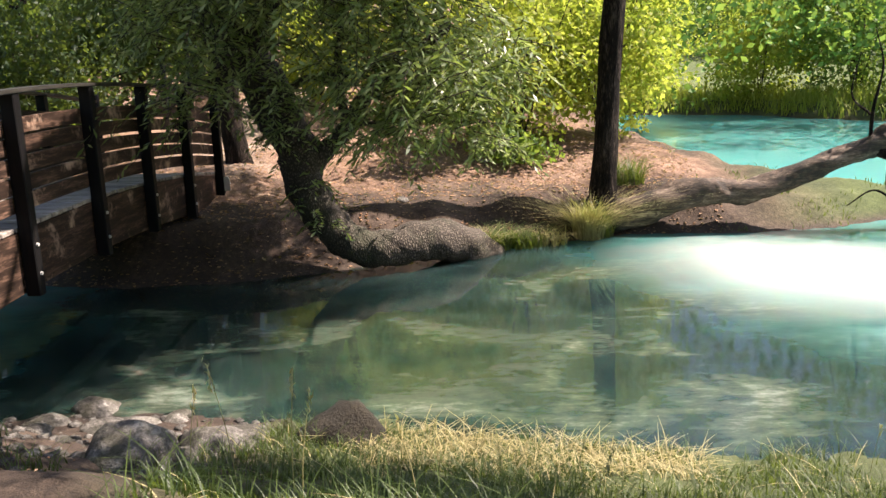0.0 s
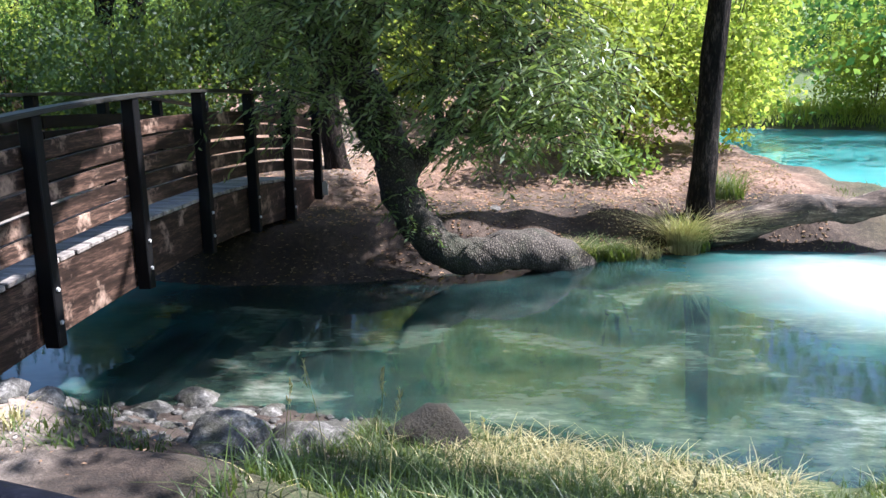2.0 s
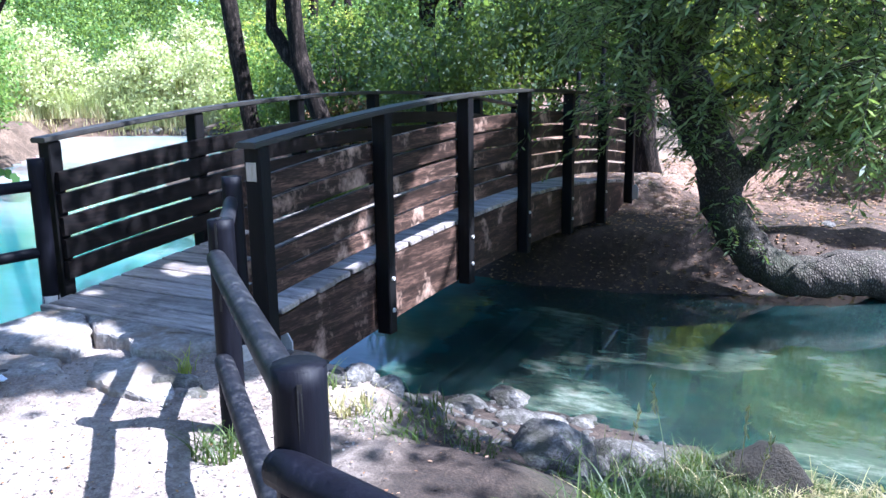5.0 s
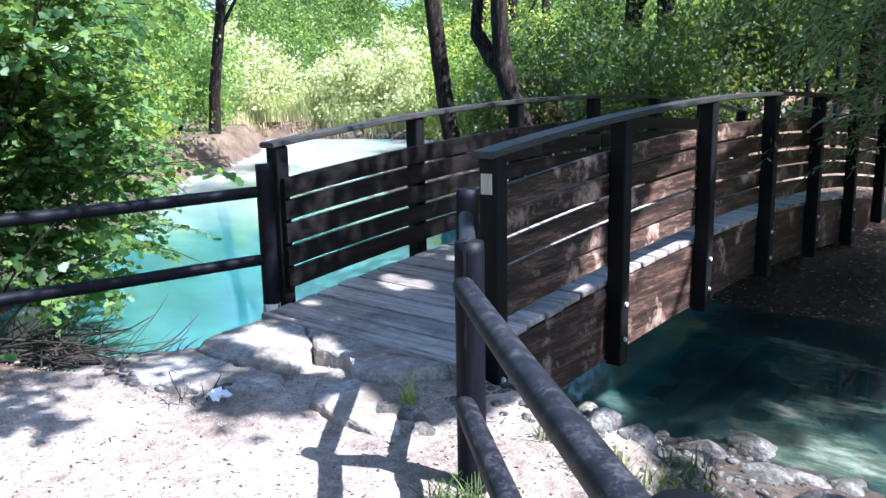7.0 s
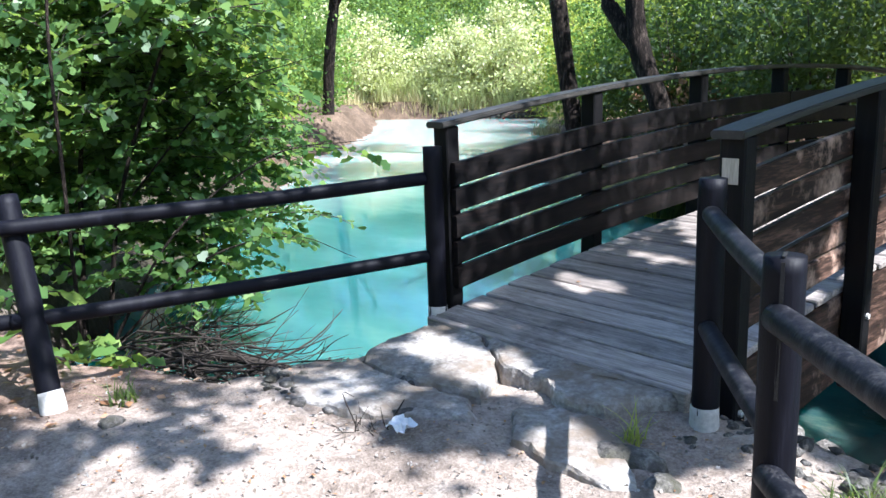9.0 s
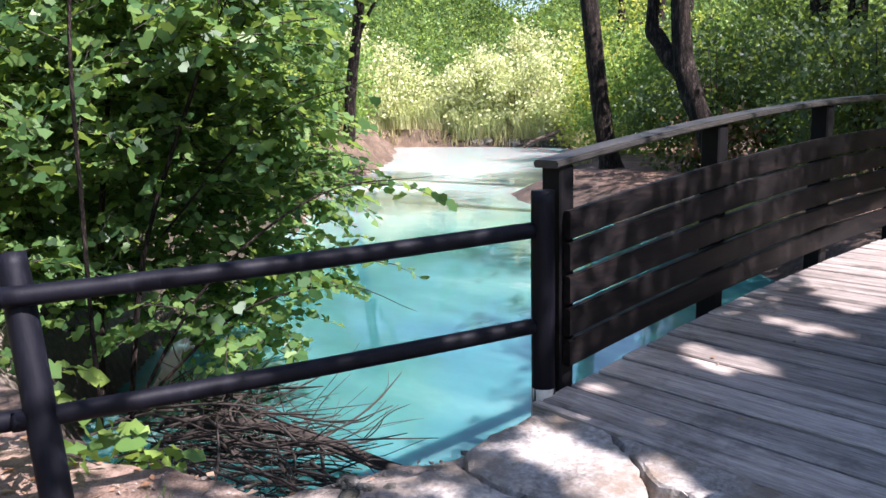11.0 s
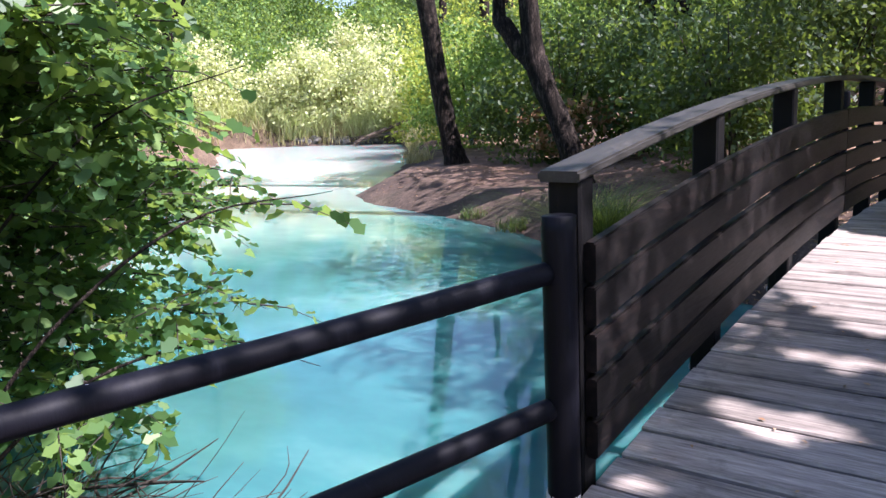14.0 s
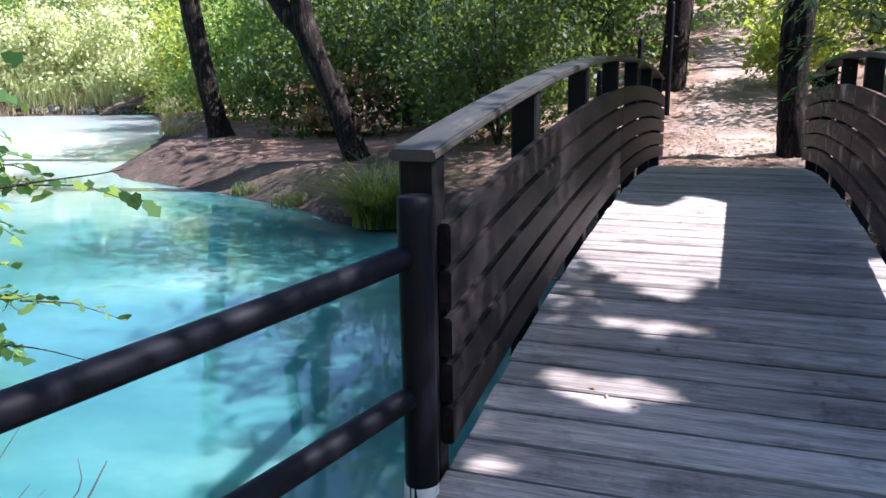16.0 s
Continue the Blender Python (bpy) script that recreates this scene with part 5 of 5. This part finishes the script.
ob = tagged(part("concrete_block", box_bm((1.0, 0.42, 0.24), (0, 0, 0), 0.02), CONCRETE), "grey concrete footing under the bridge's far end", "footing")
ob.location = (-3.35, 13.48, -0.55)
ob = tagged(part("concrete_block", box_bm((2.2, 0.5, 0.5), (0, 0, 0), 0.02), CONCRETE), "concrete footing under the bridge's near end", "footing")
ob.location = (-4.4, 5.32, -0.36)


def bracket(x, y, z, turn):
    bm = bmesh.new()
    outline = [(0, 0), (0.085, 0), (0.085, 0.17), (0.05, 0.225), (0, 0.20)]
    a = [bm.verts.new((u, 0, v)) for u, v in outline]
    b = [bm.verts.new((u, 0.012, v)) for u, v in outline]
    bm.faces.new(a[::-1]), bm.faces.new(b)
    for i in range(5):
        j = (i + 1) % 5
        bm.faces.new((a[i], a[j], b[j], b[i]))
    ob = part("bracket", bm, STEEL, bpy.data.objects["footbridge"], "pale galvanised steel foot plate")
    ob.matrix_basis = pose(x, y, z, 0, 0, turn)


bracket(-3.415, 5.34, -0.15, 0)
bracket(-3.415, 13.48, -0.15, 0)
ob = part("tag", box_bm((0.075, 0.006, 0.11), (0, 0, 0), 0.002), PALE, bpy.data.objects["footbridge"], "small pale plate on the post")
ob.location = (-3.485, 5.247, 1.06)
for x, y, h in ((-5.6, 19.0, 2.0), (-6.15, 19.0, 1.4), (-6.5, 16.4, 1.25)):
    g = ground_at(x, y)
    ob = tube("wooden_post", [(0, 0, 0, 0.052), (0.01, 0, h * 0.5, 0.05), (0.02, 0, h + 0.17, 0.05), (0.02, 0, h + 0.2, 0.035)], POLE, None, 12, 0.03)
    ob.location = (x, y, g - 0.2)
    tagged(ob, "dark timber post beside the woodland path", "post", "path posts")
ob = tagged(part("paper_scrap", bmesh.new(), PAPER), "crumpled scrap of white paper on the gravel", "litter")
bm = bmesh.new()
bmesh.ops.create_grid(bm, x_segments=5, y_segments=5, size=0.05)
for v in bm.verts:
    v.co.z = random.uniform(0, 0.035)
    v.co.x += random.uniform(-0.012, 0.012)
bm.to_mesh(ob.data)
bm.free()
ob.location = (-4.27, 4.05, ground_at(-4.27, 4.05) + 0.03)


# ---- grass, sedge and litter ----
def scatter(n, x0, x1, y0, y1, keep=None):
    x, y = np.random.uniform(x0, x1, n), np.random.uniform(y0, y1, n)
    h, south, d = lie(x, y)
    ok = d > 0.02
    if keep is not None:
        ok &= keep(x, y, d)
    return np.stack([x[ok], y[ok], h[ok]], 1)


turf = lambda x, y, d: (y > 3.85 + 0.3 * ripple(x, 1.0, 1.9)) & (np.random.rand(len(x)) < 0.14 + 0.86 * (ripple(x, y, 2.3) + 0.5 * ripple(x, y, 5.1) > -0.15)) & (x > -1.35 - 0.2 * ripple(x, y, 3) - 0.25 * (y - 5))
tagged(new("grass", blades("grass", scatter(34000, -2.1, 7.0, 3.5, 6.9, turf), 0.13, 0.007, GRASS, 0.9)), "uneven green bank grass with yellow blades", "grass", kind="stuff")
tagged(new("grass", blades("grass", scatter(2200, -2.0, 5.0, 3.5, 5.6, turf), 0.27, 0.007, GRASS, 1.2, 4)), "long arching grass blades on the near bank", "grass", kind="stuff")
tagged(new("dry_grass", blades("dry_grass", scatter(1300, -2.0, 6.0, 3.5, 6.6, turf), 0.14, 0.007, STRAW, 1.6)), "dry straw blades among the bank grass", "grass", kind="stuff")
tagged(new("dry_grass", blades("dry_grass", scatter(1800, -0.6, 1.6, 6.0, 6.9), 0.14, 0.008, STRAW, 1.8)), "flattened straw along the water's edge", "grass", kind="stuff")


def tuft(x, y, n, h, mat, label, lean=0.9, spread=0.16, width=0.009):
    a, r = np.random.rand(n) * 6.283, np.random.rand(n) ** 0.5 * spread
    roots = np.stack([np.cos(a) * r, np.sin(a) * r, np.zeros(n)], 1)
    ob = tagged(new("grass_tuft", blades("grass_tuft", roots, h, width, mat, lean, 4)), label, "grass tuft", "bank tufts")
    ob.location = (x, y, ground_at(x, y) - 0.01)
    return ob


for x, y, n, h, mat, spread in ((-2.66, 4.0, 110, 0.14, GRASS, 0.11), (-2.45, 4.66, 90, 0.12, STRAW, 0.12), (-2.15, 4.6, 110, 0.11, GRASS, 0.2), (-2.0, 5.0, 110, 0.12, GRASS, 0.2), (-2.3, 5.1, 90, 0.11, GRASS, 0.18), (-1.75, 5.5, 120, 0.16, GRASS, 0.2), (-3.55, 4.70, 28, 0.15, MEADOW, 0.05), (-5.55, 3.35, 50, 0.14, GRASS, 0.08), (-2.7, 4.75, 60, 0.12, GRASS, 0.1)):
    tuft(x, y, n, h, mat, "small tuft of grass at the path's edge", 0.9, spread)
for x, y, n, h, mat, spread in ((2.01, 13.41, 700, 0.95, STRAW, 0.22), (2.20, 13.51, 360, 0.8, GRASS, 0.2), (0.65, 12.85, 260, 0.5, GRASS, 0.2), (0.37, 12.69, 200, 0.45, STRAW, 0.2), (1.03, 12.95, 240, 0.42, GRASS, 0.25), (1.41, 13.10, 180, 0.35, STRAW, 0.25), (2.83, 14.63, 260, 0.7, GRASS, 0.3), (-9.29, 14.00, 1200, 1.3, GRASS, 0.42), (-9.44, 14.00, 420, 1.2, MEADOW, 0.4), (-9.84, 14.30, 400, 0.8, STRAW, 0.3), (-11.73, 15.32, 200, 0.4, GRASS, 0.35), (-13.11, 16.13, 160, 0.35, GRASS, 0.35), (-19.91, 22.87, 260, 0.8, STRAW, 0.5)):
    tuft(x, y, n, h, mat, "drooping sedge tuft on the far bank", 1.3, spread, 0.014)
far = lambda x, y, d: d < 3.2
tagged(new("grass", blades("grass", scatter(30000, 6, 34, 30, 47, far), 0.85, 0.06, MEADOW, 0.6)), "tall grass round the far pool, coloured bright as in sun", "grass", kind="stuff")
tagged(new("grass", blades("grass", scatter(14000, -48, -26, 30, 42, far), 0.9, 0.05, STRAW, 0.6)), "pale tall grass at the pool's far end", "grass", kind="stuff")
tagged(new("grass", blades("grass", scatter(5000, 4, 16, 13.5, 17, lambda x, y, d: ripple(x, y, 1.7) > 0.1), 0.12, 0.014, GRASS, 1.0)), "low moss and grass on the wet spit", "grass", kind="stuff")


c = scatter(20000, -48, -31, 32, 43, lambda x, y, d: (d > 0.5) & (d < 4.5) & (ripple(x, y, 0.7) > -0.35))
tagged(new("reeds", blades("reeds", c, 2.1, 0.06, REED, 0.7, 4)), "tall reeds at the pool's far end, coloured pale as in sun", "reeds", kind="stuff")
tuft(-32.4, 37.6, 420, 2.1, MEADOW, "large green tussock at the pool's far end", 0.8, 0.5, 0.04)


def stalk(x, y, h, lean):
    g = ground_at(x, y)
    s = empty("grass_stalk", (x, y, g))
    tagged(s, "tall flowering grass stalk with a pale seed head", "grass stalk", "bank stalks")
    tube("stem", [(0, 0, 0, 0.0025), (lean * 0.3, 0, h * 0.5, 0.002), (lean, 0.02, h, 0.0012)], STRAW, s, 4, 0, 3)
    c = np.array([[lean * (0.75 + 0.25 * u), 0.02 * u, h * (0.8 + 0.22 * u)] for u in np.linspace(0, 1, 16)]) + np.random.normal(size=(16, 3)) * 0.006
    ob = new("seed_head", leaves("seed_head", c, 0.035, 0.009, STRAW, np.tile(np.array([[lean, 0, 1.0]]), (16, 1))))
    ob.parent = s


for x, y, h, lean in ((-0.95, 4.88, 0.62, -0.1), (-0.68, 4.79, 0.62, 0.03), (-0.61, 4.64, 0.52, 0.06), (-0.84, 4.99, 0.4, 0.12), (-0.11, 4.50, 0.42, -0.08), (-1.12, 4.77, 0.45, 0.05), (0.57, 4.53, 0.36, 0.1), (2.56, 6.13, 0.3, 0.05)):
    stalk(x, y, h, lean)

litter_at = lambda x, y, d: np.random.rand(len(x)) < 0.9
c = np.concatenate([scatter(15000, -7, 4.2, 11.0, 18, litter_at), scatter(2500, -18, -7, 13, 23, litter_at), scatter(240, -7.2, -5.4, 1.5, 4.6)])
c[:, 2] += 0.012
tagged(new("leaf_litter", leaves("leaf_litter", c, 0.06, 0.034, REDLEAF, None, KITE, 0.85)), "brown and pale fallen leaves strewn on the banks", "leaf litter", kind="stuff")
c = scatter(1300, -6.5, -1.6, 1.6, 5.4)
c[:, 2] += 0.01
tagged(new("leaf_litter", leaves("leaf_litter", c, 0.022, 0.012, REDLEAF, None, KITE, 0.8)), "scraps of dry leaf on the gravel", "leaf litter", kind="stuff")
c = scatter(3600, -6, -2.2, 1.6, 5.0)
c[:, 2] += 0.004
tagged(new("gravel", leaves("gravel", c, 0.019, 0.016, CONCRETE, None, LOBED, 0.5)), "small loose stones on the path", "gravel", kind="stuff")


# ---- the stone weir at the pool's far end ----
rnd = random.Random(5)
for i in range(16):
    u = i / 15
    rock(-41.5 + 8.0 * u + rnd.uniform(-0.2, 0.2), 35.3 + 2.2 * u + rnd.uniform(-0.2, 0.2), -0.85 + rnd.uniform(-0.05, 0.1), 0.55, 0.4, 0.35, "pale weir stone at the pool's far end", ROCK, 60 + i, rnd.uniform(0, 3))
tube("driftwood", [(-34.5, 35.8, -0.9, 0.12), (-33.0, 36.6, -0.2, 0.1), (-31.0, 37.4, 0.5, 0.05)], DEADWOOD, None, 8, 0.15)
tagged(bpy.data.objects["driftwood.001"], "grey driftwood caught on the weir", "branch")
tube("driftwood", [(-35.5, 36.6, -0.7, 0.10), (-33.6, 36.8, -0.5, 0.1), (-31.5, 36.4, -0.3, 0.06)], DEADWOOD, None, 8, 0.15)
tagged(bpy.data.objects["driftwood.002"], "grey driftwood caught on the weir", "branch")

c = np.stack([np.random.uniform(-5.15, -3.65, 70), np.random.uniform(5.2, 13.4, 70), np.zeros(70)], 1)
c[:, 2] = deck_z(c[:, 1]) + 0.006
tagged(new("leaf_litter", leaves("leaf_litter", c, 0.035, 0.018, REDLEAF, None, KITE, 0.9)), "a few dry leaf scraps on the bridge deck", "leaf litter", kind="stuff")


def rubble(n, x0, x1, y0, y1):
    """Small broken stones on the bank, too many to pick apart."""
    bm = bmesh.new()
    bmesh.ops.create_icosphere(bm, subdivisions=1, radius=1.0)
    unit = np.array([v.co[:] for v in bm.verts])
    tri = np.array([[v.index for v in f.verts] for f in bm.faces])
    bm.free()
    c = scatter(n, x0, x1, y0, y1)
    vs = []
    for p in c:
        r = random.uniform(0.012, 0.05) * random.uniform(0.5, 1.2)
        v = unit * np.random.uniform(0.6, 1.25, (len(unit), 1)) * np.array([r * random.uniform(0.8, 1.5), r, r * 0.6])
        a = random.uniform(0, 6.28)
        vs.append(v @ np.array([[math.cos(a), math.sin(a), 0], [-math.sin(a), math.cos(a), 0], [0, 0, 1]]) + p)
    f = (tri[None] + (np.arange(len(c)) * len(unit))[:, None, None]).reshape(-1, 3)
    return array_mesh("rubble", np.concatenate(vs), f, ROCK)


tagged(new("rubble", rubble(700, -3.5, -1.3, 4.8, 7.3)), "small broken stones strewn on the dark bank", "rubble", kind="stuff")
tagged(new("rubble", rubble(260, -6.2, -4.4, 3.9, 5.0)), "small broken stones at the pool's edge", "rubble", kind="stuff")

twig_tangle("dry_weed", "small dead weed standing in the gravel", (-4.43, 3.98, ground_at(-4.43, 3.98) + 0.01), (0.09, 0.09, 0.005), 16, TWIG, (0, 0, 1.0), (0.05, 0.13), 0.002)


# ---- the wood's depth beyond the trees ----
def backdrop():
    bm = bmesh.new()
    n, rnd = 160, random.Random(9)
    low, high = [], []
    for k in range(n):
        a = 2 * math.pi * k / n
        low.append(bm.verts.new((-6 + 92 * math.cos(a), 20 + 84 * math.sin(a), -3)))
        high.append(bm.verts.new((-6 + 92 * math.cos(a), 20 + 84 * math.sin(a), 15 + 2.5 * math.sin(k * 0.9) + rnd.uniform(-1.5, 1.5))))
    for k in range(n):
        j = (k + 1) % n
        bm.faces.new((low[k], low[j], high[j], high[k]))
    m = surface("distant wood", [(0.36, (0.012, 0.03, 0.008)), (0.5, (0.05, 0.10, 0.022)), (0.64, (0.16, 0.22, 0.05))], 0.35, (0.9, 1.0), 0.3, 0.2, world_space=True, fine=5)
    return tagged(part("backdrop", bm, m), "dark green wood in the distance", "woodland", kind="structure")


backdrop()
